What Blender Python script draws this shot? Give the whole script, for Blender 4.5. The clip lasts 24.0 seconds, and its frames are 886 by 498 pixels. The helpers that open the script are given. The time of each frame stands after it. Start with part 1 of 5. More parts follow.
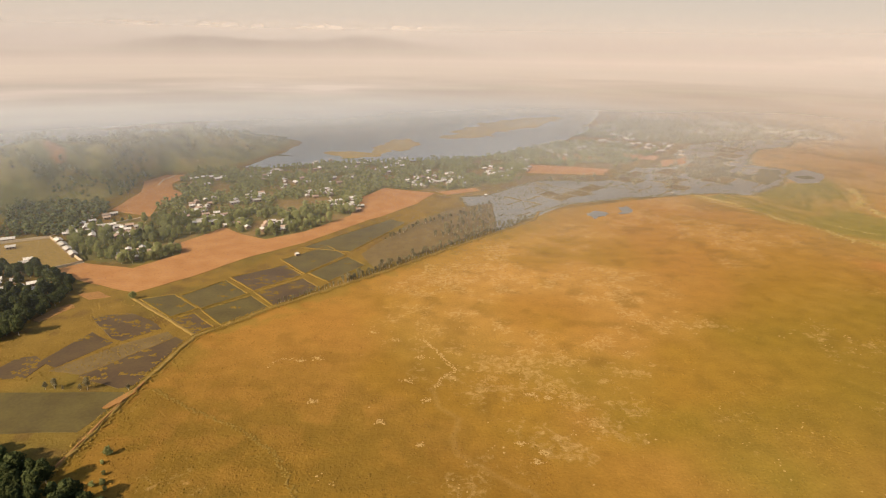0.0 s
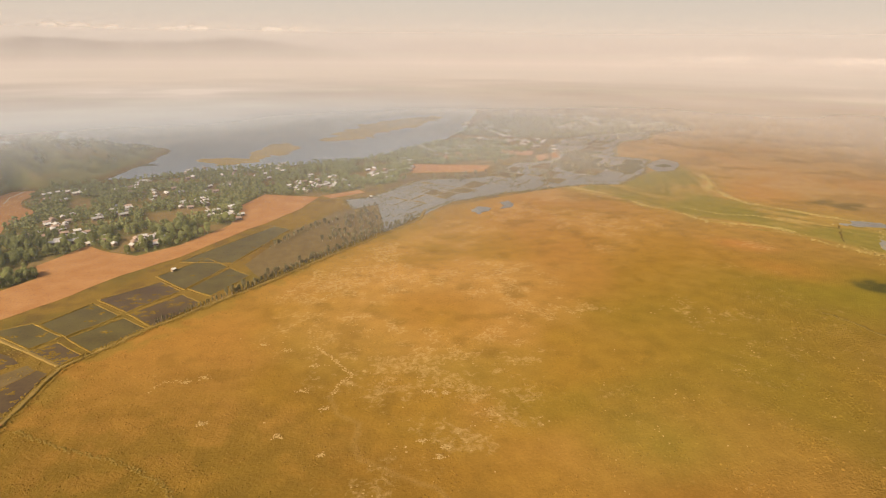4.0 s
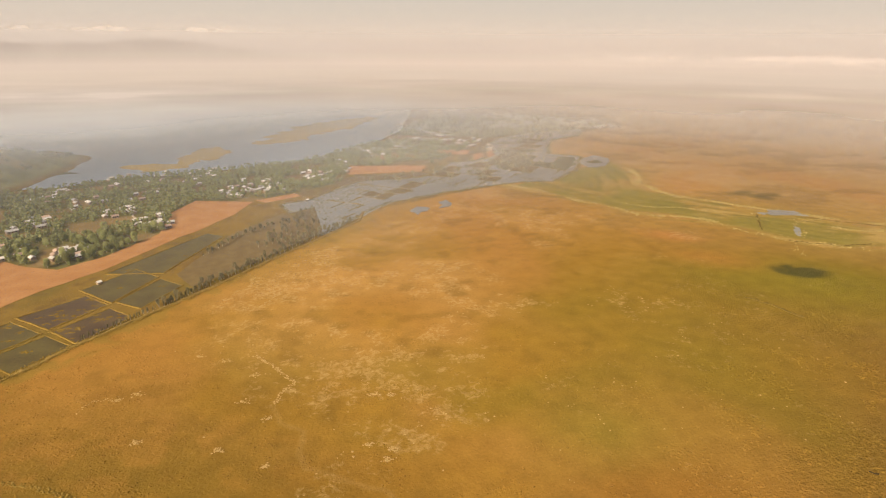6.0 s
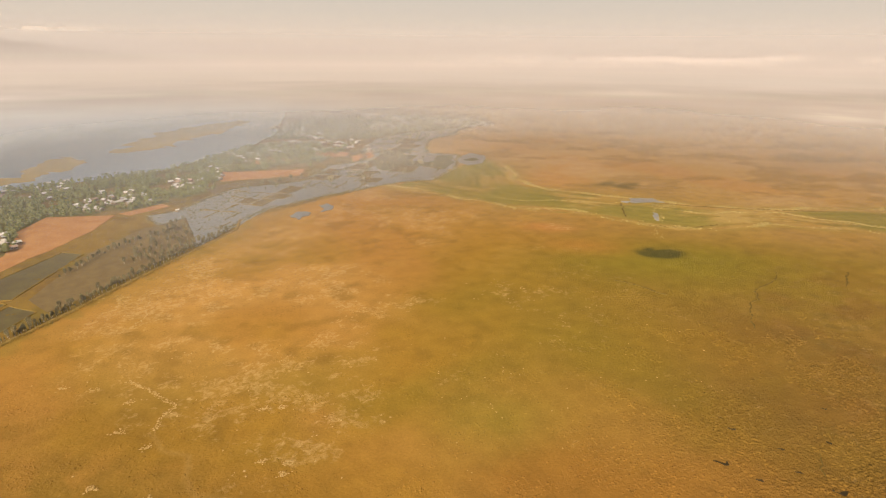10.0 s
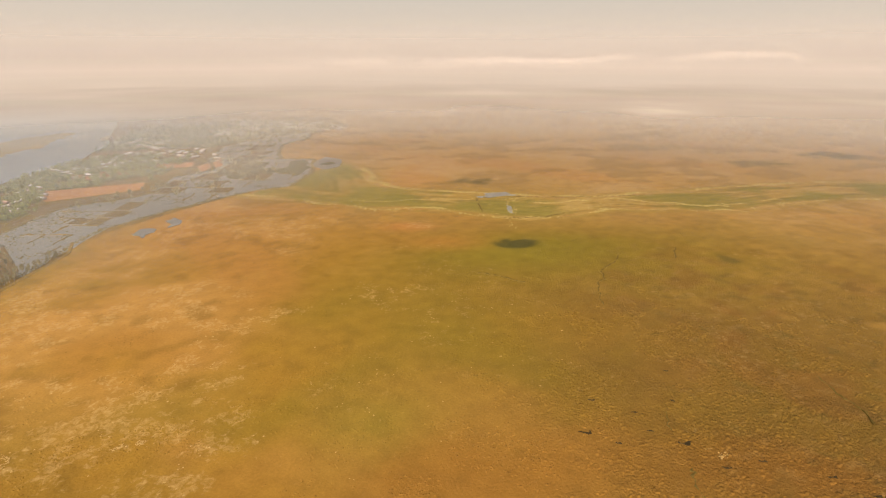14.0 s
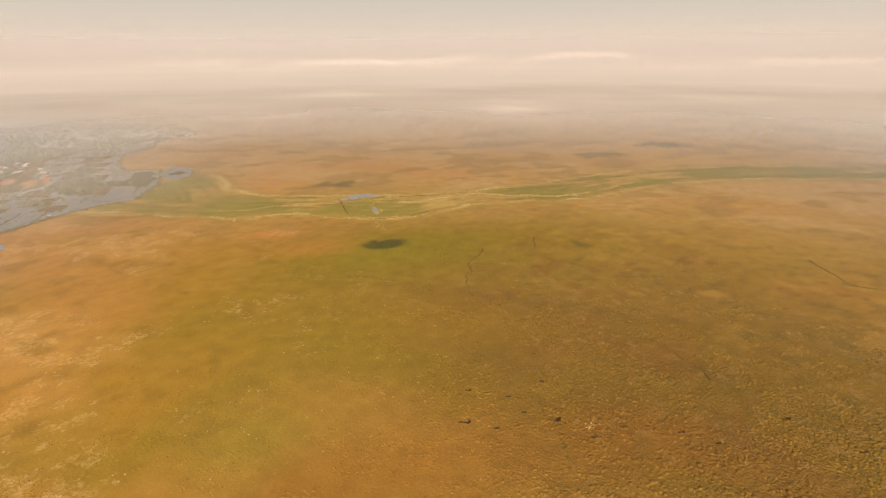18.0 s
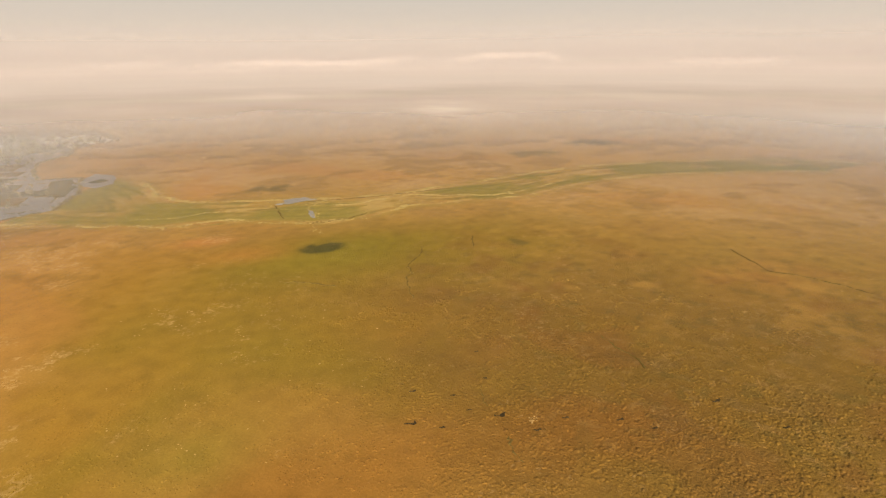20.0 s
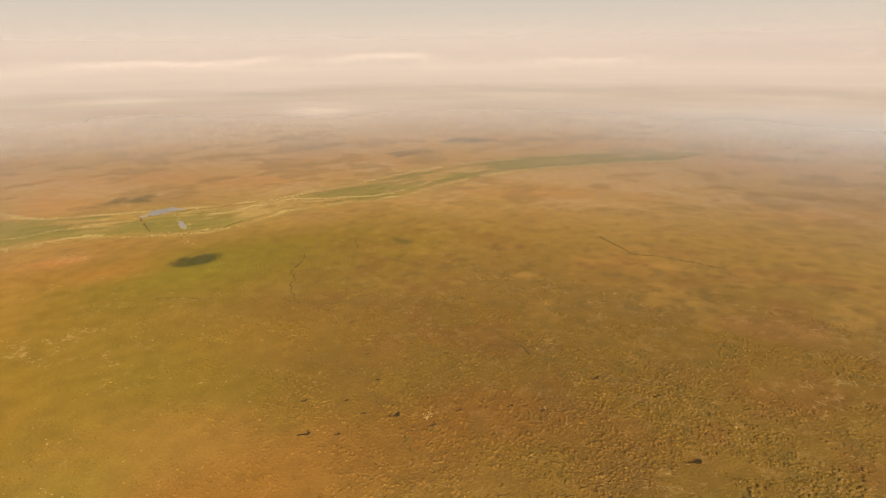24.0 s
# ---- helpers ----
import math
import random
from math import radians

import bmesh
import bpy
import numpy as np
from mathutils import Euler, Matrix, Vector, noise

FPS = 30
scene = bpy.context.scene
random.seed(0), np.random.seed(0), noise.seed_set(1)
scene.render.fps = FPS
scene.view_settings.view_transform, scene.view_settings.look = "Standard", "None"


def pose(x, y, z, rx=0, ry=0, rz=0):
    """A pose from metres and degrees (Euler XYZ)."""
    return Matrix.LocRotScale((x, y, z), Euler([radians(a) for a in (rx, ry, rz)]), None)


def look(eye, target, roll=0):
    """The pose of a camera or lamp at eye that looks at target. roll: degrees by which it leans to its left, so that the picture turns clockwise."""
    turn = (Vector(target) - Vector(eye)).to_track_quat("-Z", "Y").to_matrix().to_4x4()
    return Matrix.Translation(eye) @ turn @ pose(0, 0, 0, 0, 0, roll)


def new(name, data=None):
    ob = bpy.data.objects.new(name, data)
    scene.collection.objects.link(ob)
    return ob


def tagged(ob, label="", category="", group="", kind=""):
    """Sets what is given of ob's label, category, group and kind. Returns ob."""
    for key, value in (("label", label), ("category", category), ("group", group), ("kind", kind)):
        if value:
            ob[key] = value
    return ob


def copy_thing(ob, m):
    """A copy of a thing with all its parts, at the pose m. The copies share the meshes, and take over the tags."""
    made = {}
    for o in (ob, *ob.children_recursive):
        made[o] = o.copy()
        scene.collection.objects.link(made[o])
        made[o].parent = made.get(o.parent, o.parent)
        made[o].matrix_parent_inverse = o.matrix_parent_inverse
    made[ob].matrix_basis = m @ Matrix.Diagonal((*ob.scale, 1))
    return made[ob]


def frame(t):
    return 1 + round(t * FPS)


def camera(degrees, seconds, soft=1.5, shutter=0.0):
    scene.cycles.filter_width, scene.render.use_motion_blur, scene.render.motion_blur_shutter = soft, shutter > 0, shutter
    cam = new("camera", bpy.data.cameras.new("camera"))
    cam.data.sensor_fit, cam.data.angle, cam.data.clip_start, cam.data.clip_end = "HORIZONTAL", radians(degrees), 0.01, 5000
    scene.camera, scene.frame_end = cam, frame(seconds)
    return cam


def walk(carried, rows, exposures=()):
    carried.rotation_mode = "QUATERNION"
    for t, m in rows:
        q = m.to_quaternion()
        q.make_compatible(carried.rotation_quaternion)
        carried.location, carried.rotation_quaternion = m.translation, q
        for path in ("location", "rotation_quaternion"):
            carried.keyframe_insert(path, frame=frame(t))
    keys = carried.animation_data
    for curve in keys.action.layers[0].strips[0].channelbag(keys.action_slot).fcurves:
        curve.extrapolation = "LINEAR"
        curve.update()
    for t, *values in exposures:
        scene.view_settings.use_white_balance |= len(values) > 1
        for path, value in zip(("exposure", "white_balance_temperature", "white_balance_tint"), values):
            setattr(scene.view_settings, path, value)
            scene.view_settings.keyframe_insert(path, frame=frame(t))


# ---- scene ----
EYE_HEIGHT = 150.0
cam = camera(72.69, 24.0, 1.2)
# seconds, tilt from straight down, roll, heading (degrees): the aircraft hovers and turns
TURN = [
    (0, 71.29, -0.68, 1.62),
    (0.5, 71.32, -0.64, 0.34),
    (1, 71.33, -0.60, -1.11),
    (1.5, 71.34, -0.56, -2.53),
    (2, 71.38, -0.52, -4.01),
    (2.5, 71.41, -0.51, -5.28),
    (4.5, 71.50, -0.38, -11.12),
    (5, 71.52, -0.33, -12.59),
    (5.5, 71.51, -0.30, -13.98),
    (6, 71.54, -0.23, -15.66),
    (6.5, 71.57, -0.22, -17.12),
    (7, 71.61, -0.25, -18.71),
    (7.5, 71.62, -0.24, -20.21),
    (8, 71.63, -0.26, -21.98),
    (8.5, 71.65, -0.23, -23.38),
    (9, 71.68, -0.20, -24.66),
    (9.5, 71.67, -0.24, -25.85),
    (11.5, 71.72, -0.16, -31.91),
    (12, 71.75, -0.05, -33.87),
    (12.5, 71.77, -0.01, -35.62),
    (13, 71.81, 0.05, -37.48),
    (13.5, 71.83, 0.04, -39.17),
    (14, 71.86, 0.12, -40.81),
    (14.5, 71.88, 0.20, -42.46),
    (15, 71.90, 0.23, -44.26),
    (15.5, 71.90, 0.27, -45.91),
    (16, 71.88, 0.22, -47.50),
    (16.5, 71.92, 0.29, -49.05),
    (17, 71.93, 0.30, -50.74),
    (17.5, 71.91, 0.37, -52.35),
    (18, 71.91, 0.33, -54.00),
    (18.5, 71.92, 0.37, -55.43),
    (20.5, 71.94, 0.44, -61.68),
    (21, 71.92, 0.38, -63.18),
    (21.5, 71.92, 0.42, -64.66),
    (22, 71.92, 0.46, -66.18),
    (22.5, 71.92, 0.46, -67.46),
    (23, 71.88, 0.52, -68.87),
    (23.5, 71.89, 0.55, -70.18),
    (24, 71.89, 0.51, -71.65),
]
walk(cam, [(t, pose(0, 0, EYE_HEIGHT, tilt, roll, head)) for t, tilt, roll, head in TURN])

# ---- light ----
SUN_AZ, SUN_EL = 228.0, 34.0          # degrees clockwise from +y; the sun stands behind and to one side
world = bpy.data.worlds.new("world")
scene.world = world
world.use_nodes = True
wn = world.node_tree.nodes
sky = wn.new("ShaderNodeTexSky")
sky.sky_type = "NISHITA"
sky.sun_disc = False
sky.sun_elevation = radians(SUN_EL)
sky.sun_rotation = radians(SUN_AZ)
sky.air_density, sky.dust_density, sky.ozone_density = 1.2, 4.0, 1.0
world.node_tree.links.new(sky.outputs[0], wn["Background"].inputs[0])
wn["Background"].inputs[1].default_value = 0.085

sun = new("sun", bpy.data.lights.new("sun", "SUN"))
sun.data.energy, sun.data.angle, sun.data.color = 4.7, radians(0.6), (1.0, 0.81, 0.58)
sun_from = Vector((math.sin(radians(SUN_AZ)) * math.cos(radians(SUN_EL)),
                   math.cos(radians(SUN_AZ)) * math.cos(radians(SUN_EL)), math.sin(radians(SUN_EL))))
sun.matrix_world = look(sun_from * 400 + Vector((0, 0, 200)), (0, 0, 200))
scene.view_settings.exposure = 0.3


# ---- noise and plan arithmetic ----
def hash2(ix, iy, seed):
    h = (ix.astype(np.int64) * 374761393 + iy.astype(np.int64) * 668265263 + seed * 1442695041) & 0xFFFFFFFF
    h = ((h ^ (h >> 13)) * 1274126177) & 0xFFFFFFFF
    h = ((h ^ (h >> 16)) * 2246822519) & 0xFFFFFFFF
    return ((h ^ (h >> 15)) & 0xFFFFFF) / float(0xFFFFFF)


def value_noise(x, y, size, seed=0):
    u, v = np.asarray(x, float) / size, np.asarray(y, float) / size
    iu, iv = np.floor(u), np.floor(v)
    fu, fv = u - iu, v - iv
    fu, fv = fu * fu * (3 - 2 * fu), fv * fv * (3 - 2 * fv)
    a, b = hash2(iu, iv, seed), hash2(iu + 1, iv, seed)
    c, d = hash2(iu, iv + 1, seed), hash2(iu + 1, iv + 1, seed)
    return (a * (1 - fu) + b * fu) * (1 - fv) + (c * (1 - fu) + d * fu) * fv


def fbm(x, y, size, seed=0, octaves=4):
    total, amp, norm = 0.0, 1.0, 0.0
    for k in range(octaves):
        total = total + amp * value_noise(x + 17.3 * k, y - 9.1 * k, size / 2 ** k, seed + k)
        norm += amp
        amp *= 0.5
    return total / norm


def ramp(v, a, b):
    s = np.clip((v - a) / (b - a), 0, 1)
    return s * s * (3 - 2 * s)


def inside(x, y, poly):
    hit = np.zeros(np.shape(x), bool)
    for (x0, y0), (x1, y1) in zip(poly, poly[1:] + poly[:1]):
        if y0 == y1:
            continue
        cross = (y0 > y) != (y1 > y)
        hit ^= cross & (x < (x1 - x0) * (y - y0) / (y1 - y0) + x0)
    return hit


def to_line(x, y, line, values=None):
    """Distance to a polyline and, if given, the values along it at the nearest place."""
    best, val = np.full(np.shape(x), 1e9), np.zeros(np.shape(x))
    for k in range(len(line) - 1):
        (x0, y0), (x1, y1) = line[k][:2], line[k + 1][:2]
        dx, dy = x1 - x0, y1 - y0
        s = np.clip(((x - x0) * dx + (y - y0) * dy) / (dx * dx + dy * dy), 0, 1)
        d = np.hypot(x - x0 - s * dx, y - y0 - s * dy)
        near = d < best
        best = np.where(near, d, best)
        if values is not None:
            val = np.where(near, values[k] * (1 - s) + values[k + 1] * s, val)
    return (best, val) if values is not None else best


def blot(x, y, cx, cy, rx, ry, turn=0.0):
    """A soft patch: 1 in the middle, falling to 0 past its radii."""
    c, s = math.cos(radians(turn)), math.sin(radians(turn))
    u, v = (x - cx) * c + (y - cy) * s, -(x - cx) * s + (y - cy) * c
    return np.exp(-((u / rx) ** 2 + (v / ry) ** 2))


# ---- the plan, in metres: x to the east, y to the north, the aircraft over the origin ----
DIKE = [(-150, 130), (-146, 184), (-145, 228), (-140, 287), (-110, 326), (-80, 359), (-47, 395), (-12, 437), (29, 484), (70, 530), (78, 562)]
SHORE = DIKE + [(142, 593), (181, 612), (236, 636), (303, 654), (330, 690), (372, 715), (420, 745), (430, 790), (380, 850), (470, 960), (560, 1040), (700, 1110), (760, 1300), (640, 1500)]
LAND = SHORE + [(420, 1700), (-2500, 1700), (-2500, 0), (-170, 60)]
HILL = [(-560, 430), (-455, 580), (-405, 668), (-372, 800), (-335, 920), (-285, 1010)]
HILL_HEIGHTS = [38, 52, 50, 43, 19, 0]
HILL_FIELD = [(-324, 537), (-333, 610), (-354, 658), (-346, 696), (-314, 699), (-319, 652), (-307, 625), (-286, 606), (-288, 554), (-278, 517)]
LAKE = [(-1500, 700), (-600, 690), (-480, 800), (-400, 930), (-330, 1040), (-300, 1010), (-318, 940), (-344, 880), (-354, 796), (-345, 742), (-300, 748), (-235, 750), (-180, 790), (-71, 822), (38, 854), (110, 935), (180, 1040), (225, 1120), (285, 1310), (420, 1800), (300, 3400), (-1800, 3400), (-2600, 2500)]
VILLAGE = [(-309, 439), (-318, 485), (-277, 515), (-288, 554), (-286, 606), (-313, 638), (-317, 715), (-235, 740), (-180, 783), (-71, 814), (38, 846), (178, 1019), (329, 964), (204, 779), (98, 808), (72, 699), (18, 659), (-25, 634), (-81, 648), (-99, 603), (-91, 548), (-128, 481), (-154, 458), (-177, 470), (-198, 488), (-217, 445), (-206, 419), (-229, 393), (-269, 402)]
FAR_VILLAGE = [(209, 1089), (369, 1407), (600, 1351), (690, 1120), (553, 1059), (361, 1008)]
CHANNEL_LOW = [(255, 638), (294, 567), (324, 499), (366, 458), (390, 422), (404, 384), (430, 354), (464, 342), (508, 332), (550, 290), (600, 246), (660, 226), (724, 198), (785, 150), (855, 60), (914, -50)]
CHANNEL_HIGH = [(457, 743), (438, 652), (400, 570), (421, 533), (459, 478), (485, 447), (500, 412), (545, 378), (610, 344), (655, 323), (740, 284), (812, 240), (890, 165), (940, 100), (995, 30), (1005, -90)]
CREEK = [(-9, 241), (-8, 230), (2, 219), (0, 204), (2, 195), (13, 187), (20, 180), (28, 175), (36, 160)]
CHANNEL = CHANNEL_LOW + CHANNEL_HIGH[::-1]


def hill(x, y):
    d, top = to_line(x, y, HILL, HILL_HEIGHTS)
    h = top * np.exp(-(d / 66.0) ** 2) * (0.62 + 0.76 * fbm(x, y, 46, 5, 4)) - 3.0
    flat = np.where(inside(x, y, HILL_FIELD), 0, ramp(to_line(x, y, HILL_FIELD + HILL_FIELD[:1]), 0, 34))
    return np.maximum(h * flat, 0)


def land_mask(x, y):
    return inside(x, y, LAND)


def relief(x, y):
    """The height of the ground."""
    r = np.hypot(x, y)
    marsh = 1.0 - np.minimum(1.0, land_mask(x, y) * 1.0)
    lumps = (fbm(x, y, 3.2, 31, 2) - 0.5) * 0.42 * ramp(r, 600, 250) + (fbm(x, y, 26, 37, 3) - 0.5) * 0.5
    rough = 0.5 + 0.5 * ramp(x * 0.8 - y * 0.55, 20, 140)
    edge = np.clip(to_line(x, y, SHORE) / 8.0, 0, 1)
    return hill(x, y) + marsh * edge * lumps * rough


def shag(x, y):
    """How rough the growth stands: matted and smooth in the north-west, shaggy in the south-east and in patches."""
    r = np.hypot(x, y)
    east = ramp(x * 0.8 - y * 0.6, -60, 130)
    patchy = ramp(fbm(x, y, 45, 131, 4), 0.42, 0.62)
    near_west = ramp(x, -20, -90) * ramp(y, 300, 200)
    v = 0.16 + 0.34 * east + 0.5 * patchy * (0.3 + 0.7 * east) + 0.16 * near_west * (0.4 + 0.6 * patchy) + 0.4 * blot(x, y, 285, 20, 90, 60, -20)
    return np.where(land_mask(x, y), 0.4, v) * ramp(r, 1500, 350)


GOLD, OCHRE, OLIVE = (0.34, 0.185, 0.026), (0.385, 0.195, 0.042), (0.235, 0.160, 0.020)
STRAW, RUST, SCRUB = (0.56, 0.37, 0.15), (0.47, 0.21, 0.055), (0.155, 0.105, 0.024)
REED, TAN, GREEN = (0.36, 0.245, 0.052), (0.47, 0.290, 0.095), (0.235, 0.190, 0.036)


def cover(x, y):
    """The colour of what grows on the ground, with some haze put into the far plain."""
    r = np.hypot(x, y)
    col = np.empty(np.shape(x) + (3,))
    col[...] = GOLD

    def lay(rgb, amount):
        a = np.clip(amount, 0, 1)[..., None]
        col[...] = col * (1 - a) + np.array(rgb) * a

    big, mid, fine = fbm(x, y, 190, 1), fbm(x, y, 55, 2), fbm(x, y, 9, 3, 3)
    lay(OLIVE, ramp(big + 0.35 * (mid - 0.5), 0.42, 0.64) * 0.75)
    lay(OCHRE, ramp(fbm(x, y, 120, 8), 0.48, 0.66) * 0.8)
    # dry eastern marsh turns browner, the far plain tan and reddish
    lay((0.188, 0.111, 0.022), ramp(x * 0.85 - y * 0.5 + 60 * (mid - 0.5), 0, 180) * 0.9 * ramp(r, 640, 380))
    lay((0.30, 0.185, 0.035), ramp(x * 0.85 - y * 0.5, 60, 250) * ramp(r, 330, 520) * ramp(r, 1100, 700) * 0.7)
    # tan far plain, lightened by range: haze partly put into the colour
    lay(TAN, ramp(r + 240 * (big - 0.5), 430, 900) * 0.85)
    lay((0.46, 0.255, 0.066), np.clip(blot(x, y, 150, 450, 190, 100, 30) * 0.7 + blot(x, y, 30, 340, 90, 80, 0) * 0.3, 0, 1) * (0.4 + 1.2 * ramp(mid, 0.35, 0.65)))
    lay(RUST, ramp(fbm(x, y * 0.6, 90, 12), 0.54, 0.72) * ramp(r, 330, 520) * 0.28)
    # paler far patches belong to the same lightening with range
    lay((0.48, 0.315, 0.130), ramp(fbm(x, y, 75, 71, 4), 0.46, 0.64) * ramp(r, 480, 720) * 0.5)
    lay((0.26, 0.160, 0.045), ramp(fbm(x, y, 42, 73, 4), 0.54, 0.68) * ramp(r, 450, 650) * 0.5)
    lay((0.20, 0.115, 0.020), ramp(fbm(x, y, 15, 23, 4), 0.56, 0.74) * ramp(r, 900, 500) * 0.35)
    lay((0.46, 0.265, 0.060), ramp(fbm(x + 300, y, 24, 25, 4), 0.58, 0.76) * ramp(r, 1200, 600) * ramp(r, 260, 420) * 0.3)
    # green heart round the first dark patch, and the greener belt to the east of the pale ground
    lay(OLIVE, blot(x, y, 345, 285, 130, 66, -28) * 1.0)
    lay((0.225, 0.180, 0.020), blot(x, y, 352, 305, 80, 44, -28) * 0.8)
    lay(OLIVE, blot(x, y, 200, 235, 80, 60, 40) * 0.7)
    lay(OLIVE, blot(x, y, 430, 200, 90, 60, 0) * 0.5)
    lay((0.42, 0.20, 0.040), blot(x, y, 312, 360, 34, 20, -40) * 0.6)
    lay(RUST, blot(x, y, 318, 417, 26, 14, -40) * ramp(mid, 0.35, 0.55) * 0.8)
    # brown bare mat beside the creek, and along the southern edge
    lay((0.255, 0.130, 0.020), blot(x, y, -38, 218, 36, 46, 15) * ramp(mid, 0.3, 0.5) * 0.9)
    lay((0.265, 0.135, 0.020), blot(x, y, 0, 178, 48, 18, 0) * 0.8)
    lay((0.225, 0.108, 0.020), blot(x, y, 215, 60, 60, 26, -50) * 0.7)
    lay((0.30, 0.150, 0.030), blot(x, y, -105, 190, 26, 30, 0) * 0.7)
    lay((0.27, 0.125, 0.020), np.clip(blot(x, y, 138, 122, 46, 26, -20) + blot(x, y, 118, 152, 24, 14, 0), 0, 1) * 0.6)
    lay(OLIVE, blot(x, y, 175, 305, 60, 34, 20) * 0.6)
    lay((0.245, 0.185, 0.024), blot(x, y, 122, 188, 30, 24, 0) * 0.6)
    # the rougher, more grown-over corner near the dike
    lay((0.29, 0.185, 0.035), ramp(to_line(x, y, DIKE), 26, 6) * ramp(fine, 0.4, 0.6) * 0.8)
    lay(STRAW, ramp(to_line(x + 5 * (fine - 0.5), y + 5 * (fbm(x, y, 9, 4, 3) - 0.5), CREEK), 2.0, 0.4) * 0.16)
    lay((0.218, 0.130, 0.020), ramp(y, 310, 190) * ramp(x, 70, -60) * (0.6 + 0.4 * ramp(fine, 0.35, 0.6)))
    # dark scrub in the rough south-east
    near = ramp(r, 620, 380)
    se = ramp(x * 0.8 - y * 0.6, 60, 200)
    lay(SCRUB, near * se * ramp(fbm(x, y, 9, 41, 3), 0.60, 0.74) * 0.55)
    lay((0.20, 0.088, 0.024), se * near * ramp(fbm(x, y, 32, 47, 4), 0.48, 0.66) * 0.35)
    lay((0.165, 0.108, 0.034), se * blot(x, y, 290, 10, 70, 34, -20) * ramp(fbm(x, y, 22, 43, 4), 0.45, 0.65) * 0.55)
    lay((0.30, 0.18, 0.055), se * near * ramp(fbm(x, y, 4, 49, 4), 0.62, 0.76) * 0.4)
    # dark patches of their own shape
    wob = 1.5 * (fbm(x, y, 13, 44, 4) - 0.5)
    for cx, cy, u, v, turn, much in ((356, 322, 15, 12, -40, 0.95), (447, 188, 10, 9, -20, 0.5), (884, 350, 40, 30, -20, 0.5), (1040, 298, 40, 30, -20, 0.8), (500, 522, 24, 18, -45, 0.6), (1250, 1170, 60, 60, 0, 0.9), (1180, 1350, 50, 50, 0, 0.7)):
        lay((0.085, 0.078, 0.022), ramp(blot(x, y, cx, cy, u * 1.2, v * 1.35, turn) * (1 + 2.2 * wob), 0.16, 0.85) * much)
    # channel with its reeds
    chan = inside(x + 26 * (fbm(x, y, 45, 54, 3) - 0.5), y + 26 * (fbm(x, y, 45, 57, 3) - 0.5), CHANNEL)
    side = np.minimum(to_line(x, y, CHANNEL_LOW), to_line(x, y, CHANNEL_HIGH)) + 14 * (fbm(x, y, 40, 51, 3) - 0.5)
    ch = chan * ramp(side, -3, 15)
    streak = fbm(side * 1.3, (0.6 * x - 0.8 * y) * 0.13, 6, 55, 4)
    lay(REED, ch * 0.6 * (0.4 + 1.1 * fbm(x, y, 60, 58, 3)))
    lay((0.175, 0.145, 0.032), ch * ramp(streak, 0.52, 0.66) * 0.7)
    lay((0.47, 0.33, 0.11), ch * ramp(streak, 0.44, 0.34) * 0.6)
    lay((0.225, 0.195, 0.034), ch * ramp(fbm(x, y, 60, 52, 3), 0.30, 0.55) * 0.75)
    lay(GREEN, ch * blot(x, y, 345, 590, 60, 80, 0) * 0.5)
    lay((0.40, 0.265, 0.075), ramp(side, 8, 2) * ramp(fbm(x, y, 22, 53, 3), 0.36, 0.5) * 0.8)
    lay((0.30, 0.215, 0.040), np.exp(-np.clip(side - 4, 0, 99) / 10.0) * ~chan * 0.5)
    # the cultivated side: dry ochre grass, hill green with bare red patches
    land = land_mask(x, y)
    lay((0.255, 0.160, 0.034), land * 1.0)
    lay((0.190, 0.138, 0.030), land * ramp(mid, 0.42, 0.6) * 0.8)
    lay((0.150, 0.090, 0.034), land * ramp(fine + 0.3 * (mid - 0.5), 0.55, 0.7) * 0.5)
    h = hill(x, y)
    lay((0.265, 0.235, 0.085), ramp(h, 0.5, 4))
    lay((0.165, 0.170, 0.060), ramp(h, 1, 5) * ramp(fbm(x, y, 17, 61, 3), 0.48, 0.58) * 0.8)
    lay((0.34, 0.25, 0.09), ramp(h, 4, 12) * ramp(fbm(x, y, 30, 63, 3), 0.54, 0.66) * 0.7)
    lay((0.42, 0.20, 0.085), ramp(blot(x, y, -414, 606, 11, 24, 35) + 0.6 * (fine - 0.5), 0.3, 0.8) * 0.8)
    lay((0.17, 0.155, 0.05), inside(x, y, VILLAGE) * 0.85)
    lay((0.30, 0.19, 0.08), inside(x, y, VILLAGE) * ramp(fbm(x, y, 28, 62, 3), 0.57, 0.67) * 0.7)
    lay((0.15, 0.15, 0.05), inside(x, y, FAR_VILLAGE) * 0.8)
    # golden reed islands in the lake
    lay((0.42, 0.27, 0.06), np.clip(blot(x, y, -100, 905, 70, 62, 40) + blot(x, y, 110, 1210, 60, 210, -38), 0, 1) * 1.0)
